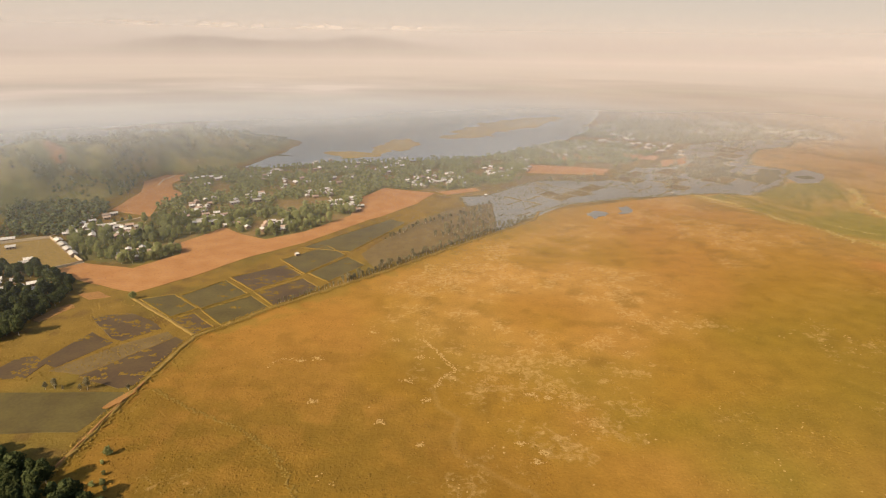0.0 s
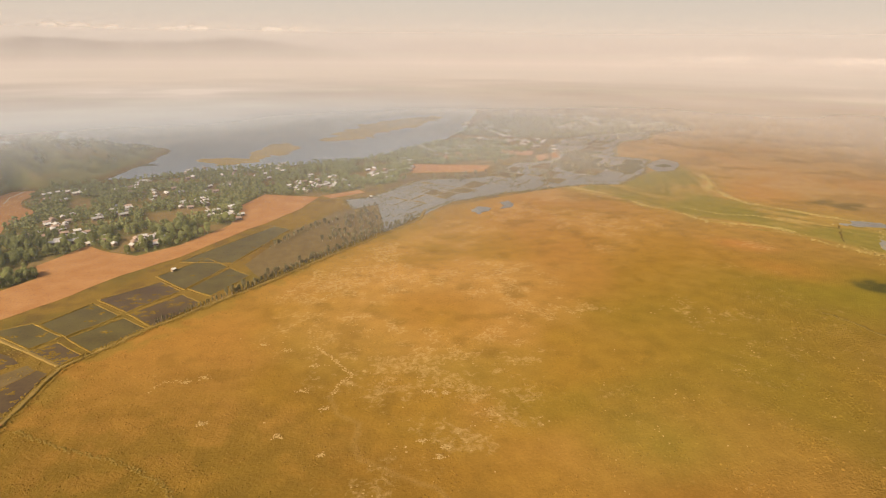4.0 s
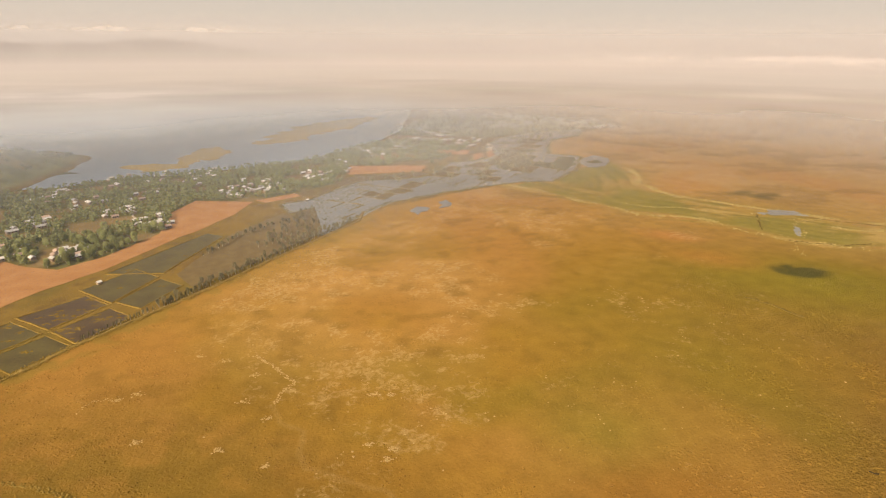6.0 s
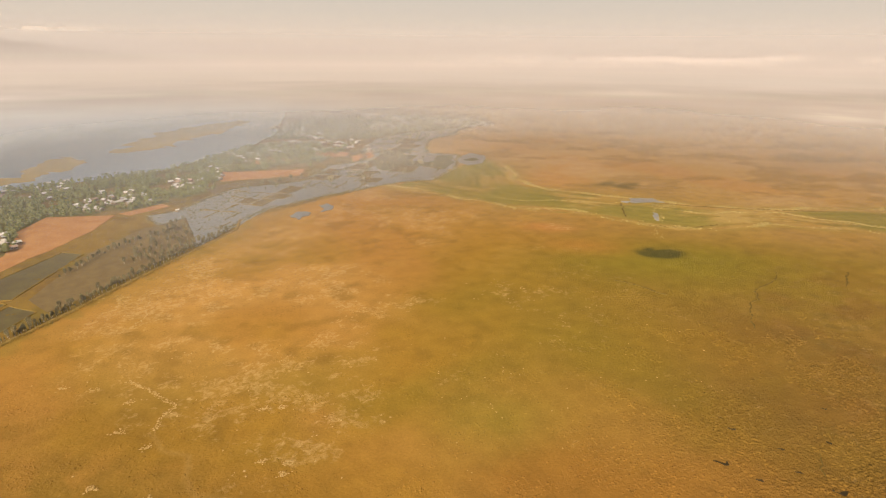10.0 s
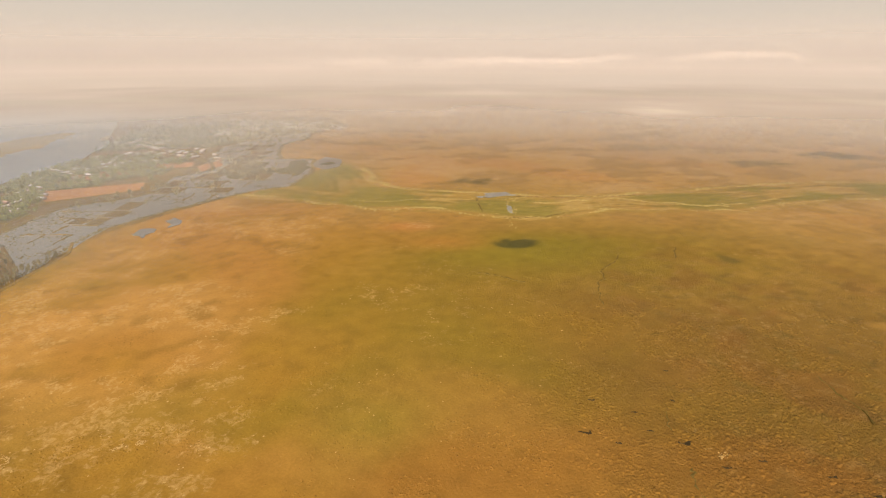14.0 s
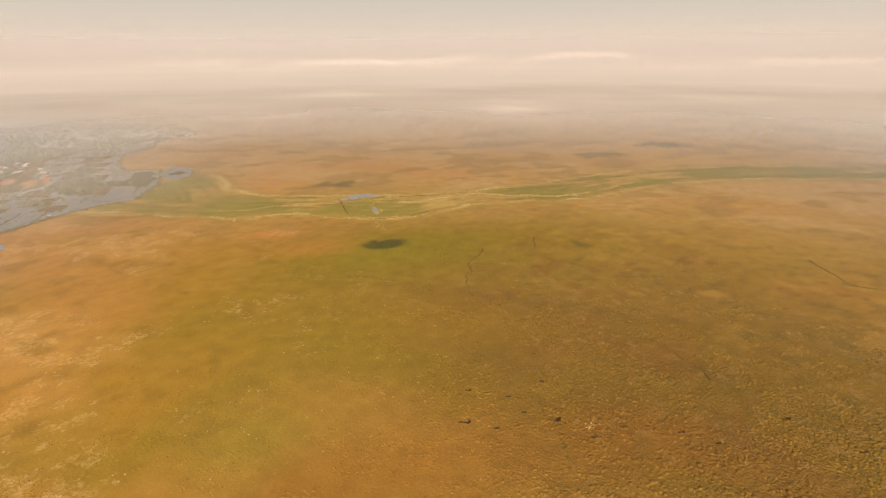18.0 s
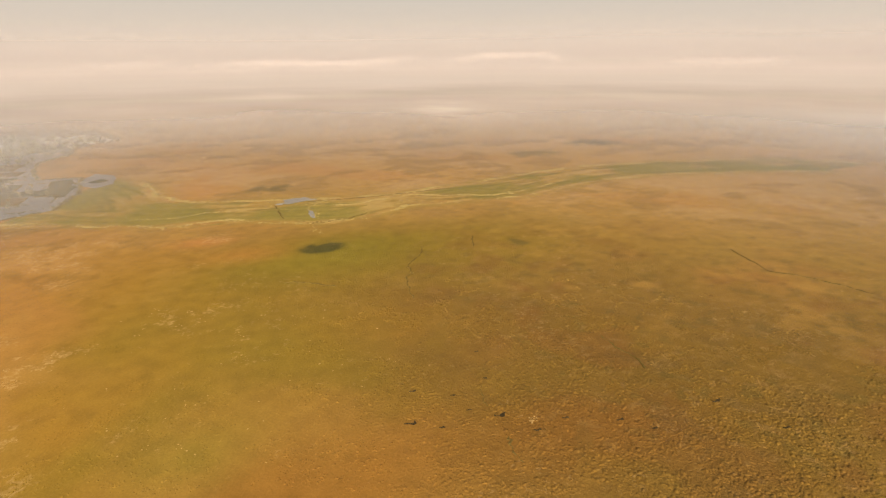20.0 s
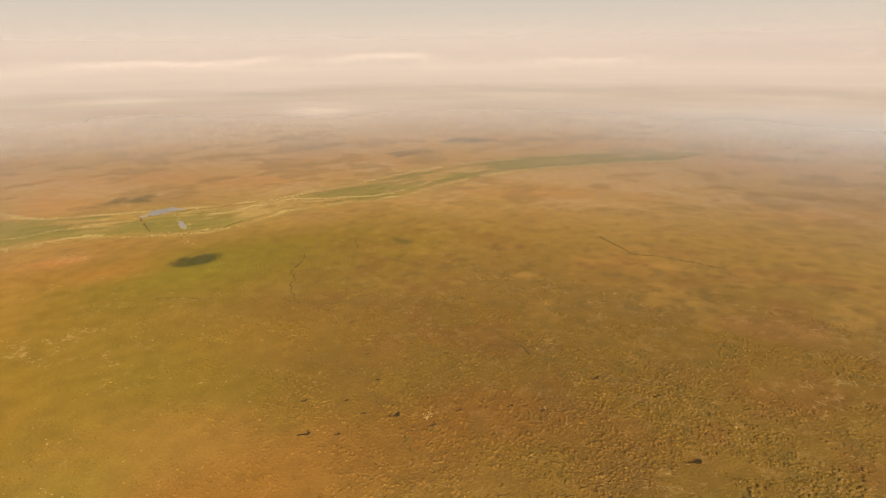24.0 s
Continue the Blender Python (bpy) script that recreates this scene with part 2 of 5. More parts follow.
    # how much bleached straw stands among it
    straw = (0.45 * blot(x, y, 85, 225, 60, 62, 20) + blot(x, y, 150, 200, 60, 34, -40) * 0.5 + blot(x, y, 52, 285, 50, 40, 0) * 0.6
             + blot(x, y, 25, 205, 34, 40, 0) * 0.6 + blot(x, y, 182, 304, 44, 26, 0) * 0.7 + blot(x, y, 135, 160, 60, 26, -30) * 0.6 + blot(x, y, 160, 228, 40, 24, 0) * 0.7 + blot(x, y, 185, 548, 80, 30, 35) * 1.5 + blot(x, y, -5, 380, 24, 70, -30) * 1.0 + blot(x, y, 120, 400, 120, 75, 20) * 0.75 + blot(x, y, 250, 480, 70, 40, -30) * 0.8
             + blot(x, y, 283, -95, 22, 14, 0) * 0.5 + blot(x, y, 320, 417, 20, 8, -40) * 1.2 + blot(x, y, 407, 610, 26, 16, 30) * 1.0
             + ramp(side, 10, 2) * 0.7 + blot(x, y, -95, 195, 40, 40, 0) * 0.4 + 0.5)
    straw = np.where(land, 0.3, straw) * (0.45 + 1.1 * ramp(mid, 0.35, 0.65)) * (0.5 + ramp(fine, 0.35, 0.65))
    return np.concatenate([col * 0.89, np.clip(straw, 0, 2.0)[..., None]], -1)


# ---- materials ----
def principled(name, rgb, rough=0.8, metal=0.0, spec=0.3):
    m = bpy.data.materials.new(name)
    m.use_nodes = True
    b = m.node_tree.nodes["Principled BSDF"]
    b.inputs["Base Color"].default_value = (*rgb, 1)
    b.inputs["Roughness"].default_value = rough
    b.inputs["Metallic"].default_value = metal
    b.inputs["Specular IOR Level"].default_value = spec
    return m, m.node_tree.nodes, m.node_tree.links, b


def varied(name, rgb, other, size=1.0, rough=0.85, metal=0.0, bump=0.2, spread=0.0, island=False, spec=0.3, detail=4.0):
    """A surface that drifts between two colours in patches and grain, with relief; spread varies it from piece to piece."""
    m, n, l, b = principled(name, rgb, rough, metal, spec)
    at = n.new("ShaderNodeTexCoord")
    n1, n2 = n.new("ShaderNodeTexNoise"), n.new("ShaderNodeTexNoise")
    n1.inputs["Scale"].default_value, n2.inputs["Scale"].default_value = 1.0 / size, 9.0 / size
    n1.inputs["Detail"].default_value = detail
    for q in (n1, n2):
        l.new(at.outputs["Object"], q.inputs["Vector"])
    add = n.new("ShaderNodeMath")
    add.operation = "MULTIPLY_ADD"
    l.new(n2.outputs["Fac"], add.inputs[0])
    add.inputs[1].default_value = 0.45
    l.new(n1.outputs["Fac"], add.inputs[2])
    rng = n.new("ShaderNodeMapRange")
    rng.inputs["From Min"].default_value, rng.inputs["From Max"].default_value = 0.5, 0.95
    l.new(add.outputs[0], rng.inputs["Value"])
    mix = n.new("ShaderNodeMix")
    mix.data_type = "RGBA"
    mix.inputs[6].default_value, mix.inputs[7].default_value = (*rgb, 1), (*other, 1)
    l.new(rng.outputs[0], mix.inputs[0])
    out = mix.outputs[2]
    if spread:
        if island:
            rnd = n.new("ShaderNodeNewGeometry").outputs["Random Per Island"]
        else:
            rnd = n.new("ShaderNodeObjectInfo").outputs["Random"]
        val = n.new("ShaderNodeMapRange")
        val.inputs["To Min"].default_value, val.inputs["To Max"].default_value = 1 - spread, 1 + spread
        l.new(rnd, val.inputs["Value"])
        hue = n.new("ShaderNodeHueSaturation")
        l.new(out, hue.inputs["Color"])
        l.new(val.outputs[0], hue.inputs["Value"])
        out = hue.outputs[0]
    l.new(out, b.inputs["Base Color"])
    if bump:
        bp = n.new("ShaderNodeBump")
        bp.inputs["Strength"].default_value = bump
        bp.inputs["Distance"].default_value = 0.1 * size
        l.new(add.outputs[0], bp.inputs["Height"])
        l.new(bp.outputs[0], b.inputs["Normal"])
    return m


def grass_material(name, grain, bump):
    """Marsh growth: the land cover's own colour with tufts, grain, bleached flecks and a relief as rough as the growth."""
    m, n, l, b = principled(name, GOLD, 0.95, 0, 0.1)
    at = n.new("ShaderNodeTexCoord")
    tint, rough = n.new("ShaderNodeAttribute"), n.new("ShaderNodeAttribute")
    tint.attribute_name, rough.attribute_name = "cover", "rough"

    def noise(scale, detail, roughness=0.5, warp=0.0):
        q = n.new("ShaderNodeTexNoise")
        q.inputs["Scale"].default_value, q.inputs["Detail"].default_value = scale, detail
        q.inputs["Roughness"].default_value, q.inputs["Distortion"].default_value = roughness, warp
        l.new(at.outputs["Object"], q.inputs["Vector"])
        return q.outputs["Fac"]

    def calc(how, a, b_):
        q = n.new("ShaderNodeMath")
        q.operation = how
        for k, v in enumerate((a, b_)):
            if isinstance(v, float):
                q.inputs[k].default_value = v
            else:
                l.new(v, q.inputs[k])
        return q.outputs[0]

    def span(v, a, b_, lo=0.0, hi=1.0):
        q = n.new("ShaderNodeMapRange")
        q.inputs["From Min"].default_value, q.inputs["From Max"].default_value = a, b_
        q.inputs["To Min"].default_value, q.inputs["To Max"].default_value = lo, hi
        l.new(v, q.inputs["Value"])
        return q.outputs[0]

    tuft, patch = noise(0.85 / grain, 4.0, 0.6), noise(0.09 / grain, 4.0)
    hue = n.new("ShaderNodeHueSaturation")
    l.new(tint.outputs["Color"], hue.inputs["Color"])
    l.new(span(calc("ADD", tuft, patch), 0.7, 1.3, 0.86, 1.14), hue.inputs["Value"])
    dense = calc("MULTIPLY", tint.outputs["Alpha"], 0.14)
    fleck = span(calc("ADD", noise(0.30, 6.0, 0.66, 0.9), dense), 0.71, 0.92, 0.0, 0.50)
    pale = n.new("ShaderNodeMix")
    pale.data_type = "RGBA"
    pale.inputs[7].default_value = (*STRAW, 1)
    l.new(fleck, pale.inputs[0])
    l.new(hue.outputs[0], pale.inputs[6])
    l.new(pale.outputs[2], b.inputs["Base Color"])
    lumps = calc("ADD", calc("MULTIPLY", noise(0.60 / grain, 4.0, 0.6, 0.5), 1.35), calc("MULTIPLY", tuft, 0.5))
    bp = n.new("ShaderNodeBump")
    bp.inputs["Strength"].default_value = bump
    bp.inputs["Distance"].default_value = 1.0
    l.new(calc("MULTIPLY", lumps, rough.outputs["Fac"]), bp.inputs["Height"])
    l.new(bp.outputs[0], b.inputs["Normal"])
    return m


def water_material(name, rgb, silt, ripple=0.02, rough=0.12, spec=0.5):
    m = varied(name, rgb, silt, 14.0, rough, 0, 0.0, spec=spec)
    n, l = m.node_tree.nodes, m.node_tree.links
    at, wave, bp = n.new("ShaderNodeTexCoord"), n.new("ShaderNodeTexNoise"), n.new("ShaderNodeBump")
    wave.inputs["Scale"].default_value = 0.8
    l.new(at.outputs["Object"], wave.inputs["Vector"])
    bp.inputs["Strength"].default_value, bp.inputs["Distance"].default_value = 0.3, ripple
    l.new(wave.outputs["Fac"], bp.inputs["Height"])
    l.new(bp.outputs[0], n["Principled BSDF"].inputs["Normal"])
    return m


M_GROUND = grass_material("marsh_grass", 1.0, 0.8)
M_TUSSOCK = grass_material("tussock_grass", 0.5, 0.4)
M_FIELD = varied("ploughed_earth", (0.365, 0.165, 0.052), (0.455, 0.235, 0.085), 16, 0.95, 0, 0.3, detail=8.0)
M_POND = water_material("pond_water", (0.145, 0.114, 0.038), (0.095, 0.072, 0.028), rough=0.3, spec=0.07)
M_DARK_POND = water_material("dark_pond_water", (0.085, 0.056, 0.034), (0.130, 0.088, 0.038), rough=0.3, spec=0.08)
M_LAKE = water_material("lake_water", (0.245, 0.31, 0.395), (0.295, 0.34, 0.40), 0.05, 0.3, spec=0.3)
M_INLET = water_material("inlet_water", (0.185, 0.185, 0.180), (0.235, 0.220, 0.190), 0.05, 0.3, spec=0.25)
M_BLACK_POOL = water_material("black_pool", (0.032, 0.024, 0.012), (0.070, 0.048, 0.020), 0.02, 0.6, 0.03)
M_BUND = varied("bund_grass", (0.225, 0.155, 0.038), (0.31, 0.205, 0.062), 3.0, 0.95, 0, 0.5)
M_DIKE = varied("dike_grass", (0.215, 0.145, 0.030), (0.31, 0.20, 0.055), 2.5, 0.95, 0, 0.5)
M_MUD = varied("bare_earth", (0.37, 0.190, 0.060), (0.28, 0.145, 0.045), 3.0, 0.95, 0, 0.3)
M_BROWN = varied("wet_fallow", (0.145, 0.098, 0.038), (0.200, 0.140, 0.054), 7.0, 0.9, 0, 0.3)
M_REED_BED = varied("drowned_reeds", (0.105, 0.095, 0.045), (0.155, 0.135, 0.065), 6.0, 0.95, 0, 0.5)
M_LEAF = varied("broad_leaves", (0.170, 0.188, 0.060), (0.275, 0.270, 0.102), 1.3, 0.85, 0, 0.3, 0.35, spec=0.1)
M_LEAF_FAR = varied("wood_leaves", (0.160, 0.178, 0.064), (0.265, 0.260, 0.102), 1.6, 0.85, 0, 0.3, 0.45, island=True, spec=0.1)
M_HILL_LEAF = varied("hill_leaves", (0.085, 0.100, 0.036), (0.165, 0.170, 0.066), 1.6, 0.85, 0, 0.3, 0.4, island=True, spec=0.1)
M_DARK_LEAF = varied("dark_leaves", (0.036, 0.046, 0.015), (0.085, 0.095, 0.030), 1.2, 0.85, 0, 0.4, 0.3, spec=0.1)
M_DRY_LEAF = varied("dry_twigs", (0.165, 0.142, 0.072), (0.25, 0.215, 0.115), 0.8, 0.9, 0, 0.3, 0.3)
M_BARK = varied("pale_bark", (0.56, 0.48, 0.37), (0.34, 0.27, 0.19), 0.6, 0.9, 0, 0.4, 0.2)
M_TIN = varied("tin_roof", (0.74, 0.70, 0.64), (0.52, 0.47, 0.40), 2.0, 0.55, 0.0, 0.1, 0.28)
M_RUST_TIN = varied("rusty_roof", (0.40, 0.23, 0.14), (0.55, 0.45, 0.36), 1.6, 0.7, 0.0, 0.1, 0.2)
M_WALL = varied("mud_wall", (0.34, 0.26, 0.18), (0.26, 0.185, 0.12), 1.2, 0.9, 0, 0.2, 0.25)
M_DOOR = varied("dark_boards", (0.10, 0.065, 0.04), (0.16, 0.10, 0.06), 0.5, 0.8, 0, 0.2)
M_GLASS, *_unused = principled("dark_glass", (0.03, 0.035, 0.04), 0.15, 0, 0.5)
M_STRAW = varied("bleached_straw", (0.50, 0.34, 0.14), (0.36, 0.23, 0.07), 1.2, 0.95, 0, 0.4, spec=0.05)
M_PALE_REED = varied("pale_reeds", (0.46, 0.345, 0.135), (0.33, 0.265, 0.08), 4.0, 0.95, 0, 0.4, 0.35, island=True, spec=0.05)
M_SHORE_REED = varied("shore_reeds", (0.13, 0.105, 0.045), (0.23, 0.175, 0.065), 5.0, 0.95, 0, 0.4, 0.4, island=True, spec=0.05)
M_DITCH_STRIP = varied("ditch_dark", (0.11, 0.078, 0.022), (0.16, 0.11, 0.028), 1.5, 1.0, 0, 0.2, spec=0.02)
M_SEDGE_PALE = varied("mixed_sedge", (0.19, 0.125, 0.026), (0.29, 0.19, 0.045), 1.5, 1.0, 0, 0.3, spec=0.05)
M_REED_ISLE = varied("golden_reeds", (0.50, 0.33, 0.085), (0.38, 0.27, 0.08), 30, 0.95, 0, 0.3)
M_STONE_WALL = varied("pale_masonry", (0.55, 0.46, 0.33), (0.44, 0.35, 0.23), 1.5, 0.9, 0, 0.3)
# mountain colour has the haze mixed in: pale blue-grey, not forest green
M_HAZY_RIDGE = varied("hazy_mountain", (0.18, 0.185, 0.20), (0.23, 0.225, 0.235), 90, 0.95, 0, 0.3)


# ---- mesh helpers ----
def mesh_of(name, verts, faces, material, colours=None, smooth=False, second=None, slots=None, rough=None):
    me = bpy.data.meshes.new(name)
    verts, faces = np.asarray(verts, np.float32), np.asarray(faces, np.int32)
    k = faces.shape[1]
    me.vertices.add(len(verts))
    me.vertices.foreach_set("co", verts.ravel())
    me.loops.add(faces.size)
    me.loops.foreach_set("vertex_index", faces.ravel())
    me.polygons.add(len(faces))
    me.polygons.foreach_set("loop_start", np.arange(0, faces.size, k, dtype=np.int32))
    me.polygons.foreach_set("loop_total", np.full(len(faces), k, np.int32))
    me.polygons.foreach_set("use_smooth", np.full(len(faces), smooth))
    if colours is not None:
        at = me.attributes.new("cover", "FLOAT_COLOR", "POINT")
        rgba = np.ones((len(verts), 4), np.float32)
        rgba[:, :colours.shape[1]] = colours
        at.data.foreach_set("color", rgba.ravel())
    if rough is not None:
        me.attributes.new("rough", "FLOAT", "POINT").data.foreach_set("value", np.asarray(rough, np.float32).ravel())
    me.materials.append(material)
    if second is not None:
        me.materials.append(second)
        me.polygons.foreach_set("material_index", np.asarray(slots, np.int32))
    me.update(calc_edges=True)
    return me


def part(name, bm, material, parent, label=""):
    me = bpy.data.meshes.new(name)
    bm.to_mesh(me)
    bm.free()
    me.materials.append(material)
    ob = new(name, me)
    ob.parent = parent
    return tagged(ob, label)


def grid_faces(rows, cols, closed=False):
    r = np.arange(rows - 1)[:, None]
    c = np.arange(cols if closed else cols - 1)[None, :]
    c2 = (c + 1) % cols
    return np.stack([r * cols + c, r * cols + c2, (r + 1) * cols + c2, (r + 1) * cols + c], -1).reshape(-1, 4)


def box(bm, x0, x1, y0, y1, z0, z1):
    v = [bm.verts.new(p) for p in ((x0, y0, z0), (x1, y0, z0), (x1, y1, z0), (x0, y1, z0), (x0, y0, z1), (x1, y0, z1), (x1, y1, z1), (x0, y1, z1))]
    for f in ((0, 3, 2, 1), (4, 5, 6, 7), (0, 1, 5, 4), (1, 2, 6, 5), (2, 3, 7, 6), (3, 0, 4, 7)):
        bm.faces.new([v[i] for i in f])


# ---- ground: one sheet to the horizon ----
az_view = np.arange(-58.0, 122.0, 0.26)
az = np.radians(np.concatenate([az_view, np.arange(122.0, 302.0, 3.0)]))
radii = [0.0, 40.0, 80.0, 110.0]
while radii[-1] < 9000:
    radii.append(radii[-1] * (1.0062 if radii[-1] < 1400 else 1.03) + 0.2)
rad = np.array(radii)
gx, gy = rad[:, None] * np.sin(az)[None, :], rad[:, None] * np.cos(az)[None, :]
gz = relief(gx, gy)
ground_verts = np.stack([gx, gy, gz], -1).reshape(-1, 3)
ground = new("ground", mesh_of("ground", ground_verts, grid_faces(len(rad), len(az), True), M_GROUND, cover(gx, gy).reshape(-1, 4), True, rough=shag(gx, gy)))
tagged(ground, "golden and olive marsh grass on a flat wet plain", "marsh", kind="structure")


def flat_sheet(name, poly, z, material, label, category, wobble=0.0, step=6.0, thick=0.35):
    """A field or a sheet of water with an uneven rim, on the ground."""
    rim = []
    for k, (x0, y0) in enumerate(poly):
        x1, y1 = poly[(k + 1) % len(poly)]
        n = max(1, int(math.hypot(x1 - x0, y1 - y0) / step))
        for j in range(n):
            px, py = x0 + (x1 - x0) * j / n, y0 + (y1 - y0) * j / n
            if wobble:
                px += wobble * 2 * (float(fbm(px, py, step * 3, 71, 3)) - 0.5)
                py += wobble * 2 * (float(fbm(px, py, step * 3, 77, 3)) - 0.5)
            rim.append((px, py))
    bm = bmesh.new()
    top = [bm.verts.new((x, y, z)) for x, y in rim]
    low = [bm.verts.new((x, y, z - thick)) for x, y in rim]
    face = bm.faces.new(top)
    for k in range(len(top)):
        bm.faces.new((top[k], low[k], low[(k + 1) % len(top)], top[(k + 1) % len(top)]))
    bmesh.ops.recalc_face_normals(bm, faces=bm.faces[:])
    bm.faces.ensure_lookup_table()
    if face.normal.z < 0:
        bmesh.ops.reverse_faces(bm, faces=bm.faces[:])
    bmesh.ops.triangulate(bm, faces=[face])
    ob = part(name, bm, material, None)
    return tagged(ob, label, category, kind="structure")


def bank(name, line, width, height, material, label, category, kind="structure", closed=False, base=-0.3, step=4.0, rag=0.25, stray=0.0):
    """A raised earth strip along a line, with sloping uneven sides."""
    pts = []
    ends = line + line[:1] if closed else line
    for (x0, y0), (x1, y1) in zip(ends, ends[1:]):
        n = max(1, int(math.hypot(x1 - x0, y1 - y0) / step))
        pts += [(x0 + (x1 - x0) * j / n, y0 + (y1 - y0) * j / n) for j in range(n)]
    if not closed:
        pts.append(ends[-1])
    if stray:
        pts = [(x + stray * 2 * (float(fbm(x, y, 7, 101, 3)) - 0.5), y + stray * 2 * (float(fbm(x, y, 7, 107, 3)) - 0.5)) for x, y in pts]
    count, rows = len(pts), []
    for k, (x, y) in enumerate(pts):
        a, b = pts[(k - 1) % count if closed else max(k - 1, 0)], pts[(k + 1) % count if closed else min(k + 1, count - 1)]
        dx, dy = b[0] - a[0], b[1] - a[1]
        s = math.hypot(dx, dy) or 1
        nx, ny = -dy / s, dx / s
        w = width * (1 + rag * (random.random() - 0.5) * 2)
        h = height * (1 + rag * (random.random() - 0.5) * 2)
        rows.append([(x + nx * w * u, y + ny * w * u, base if v == 0 else h * v) for u, v in ((-0.5, 0), (-0.28, 1), (0.0, 1.08), (0.28, 1), (0.5, 0))])
    verts = [p for row in rows for p in row]
    faces = [f for f in grid_faces(count, 5)]
    if closed:
        faces += [((count - 1) * 5 + c, (count - 1) * 5 + c + 1, c + 1, c) for c in range(4)]
    ob = new(name, mesh_of(name, verts, faces, material))
    return tagged(ob, label, category, kind=kind)


# ---- water, fields, dikes ----
flat_sheet("lake", LAKE, 0.14, M_LAKE, "pale blue-grey shallow lake under low haze", "lake", 14, 30)
INLET = [(22, 520), (34, 492), (68, 537), (108, 590), (165, 616), (230, 638), (283, 650), (318, 645), (378, 700), (410, 760), (435, 792), (398, 824), (430, 900), (470, 960), (540, 1000), (590, 1080), (452, 1049), (374, 992), (315, 896), (293, 806), (230, 790), (200, 740), (170, 705), (87, 700), (56, 654), (30, 623), (2, 612)]
flat_sheet("water_inlet", INLET, 0.10, M_INLET, "grey-blue flooded paddies and drowned plots beside the marsh", "water", 3.0, 7)
flat_sheet("water_inlet", [(403, 752), (425, 775), (458, 797), (462, 768), (451, 746), (430, 716), (404, 712)], 0.30, M_INLET, "small pale blue backwater in the reeds", "water", 3.0, 8)
flat_sheet("water_inlet", [(448, 460), (460, 464), (474, 462), (485, 450), (478, 440), (464, 442), (450, 452)], 0.35, M_INLET, "pale pool at a bend of the reedy channel", "water", 9, 2.5)
flat_sheet("water_inlet", [(441, 412), (444, 408), (433, 396), (424, 387), (421, 389), (430, 400)], 0.35, M_INLET, "narrow pale pool crossing the reedy channel", "water", 2, 2)
flat_sheet("marsh_pool", [(122, 556), (133, 566), (141, 560), (142, 548), (131, 545), (125, 536)], 0.30, M_INLET, "small blue-grey pool in the marsh edge", "pool", 6, 3)
flat_sheet("marsh_pool", [(160, 582), (167, 583), (172, 588), (171, 572), (164, 562), (155, 558)], 0.30, M_INLET, "small blue-grey pool in the marsh edge", "pool", 6, 3)
for poly in ([(-170, 812), (-186, 868), (-127, 887), (-128, 960), (-118, 1000), (-74, 1015), (-70, 930), (-110, 824)], [(-31, 1029), (10, 1180), (60, 1260), (105, 1318), (195, 1390), (230, 1380), (195, 1270), (150, 1200), (90, 1113), (35, 1035)]):
    flat_sheet("reed_island", poly, 0.30, M_REED_ISLE, "low golden reed island in the shallow lake", "island", 30.0, 7)
for poly in ([(-348, 928), (-335, 953), (-303, 945), (-290, 925), (-328, 908)], [(-394, 870), (-360, 889), (-330, 874), (-354, 858), (-384, 853)], [(-300, 830), (-262, 850), (-240, 838), (-275, 820)], [(-322, 800), (-290, 806), (-285, 796), (-318, 788)]):
    flat_sheet("mud_islet", poly, 0.30, M_REED_BED, "low dark reedy islet in shallow water", "island", 14.0, 5)
flat_sheet("far_shore", [(-640, 1060), (-610, 1180), (-560, 1230), (-490, 1200), (-480, 1110), (-540, 1080)], 0.28, M_BROWN, "low reddish far shore with a few houses", "shore", 14.0, 15)
plot_rng = random.Random(61)
ALONG, ACROSS = (0.66, 0.75), (-0.75, 0.66)      # the plots lie square to the dike


def plot_at(u, v):
    """A place in the paddies from its run along the dike and its offset from it."""
    return (30 + ALONG[0] * u + ACROSS[0] * v, 500 + ALONG[1] * u + ACROSS[1] * v)


def in_inlet(x, y):
    return bool(inside(np.array([x]), np.array([y]), INLET)[0])


u = -10.0
while u < 620:
    du = plot_rng.uniform(16, 34) * (1 + u / 700)
    v = -260.0
    while v < 120:
        dv = plot_rng.uniform(14, 26) * (1 + u / 700)
        corners = [plot_at(u + a * du, v + b_ * dv) for a, b_ in ((0.07, 0.08), (0.93, 0.08), (0.93, 0.92), (0.07, 0.92))]
        mid = plot_at(u + du / 2, v + dv / 2)
        wet = 0.78 if u < 130 else (0.62 if mid[1] < 700 else 0.42)
        if in_inlet(*mid) and all(in_inlet(*c) for c in corners):
            if plot_rng.random() > wet:
                flat_sheet("reed_bed", corners, 0.28 + 0.01 * plot_rng.randint(0, 5), plot_rng.choice((M_BROWN, M_BROWN, M_REED_BED)), "dark drowned reed plot standing in shallow water", "reed bed", 4.0, 4)
            for k_, e_ in ((0, 1), (1, 2)):
                if plot_rng.random() < 0.6:
                    bank("bund", [corners[k_], corners[e_]], plot_rng.uniform(1.0, 2.2), 0.4, M_SEDGE_PALE, "low wet earth bund across the paddies", "bund", step=4.0, rag=0.8, stray=2.5)
        v += dv
    u += du
for poly in ([(290, 800), (320, 815), (352, 806), (330, 742), (285, 728)], [(340, 735), (372, 760), (398, 800), (420, 790), (396, 740), (362, 700)], [(421, 753), (440, 762), (437, 741), (422, 730)], [(318, 835), (380, 880), (392, 860), (330, 815)]):
    flat_sheet("reed_bed", poly, 0.36, M_REED_BED, "dark drowned reed plot standing in shallow water", "reed bed", 6.0, 4)
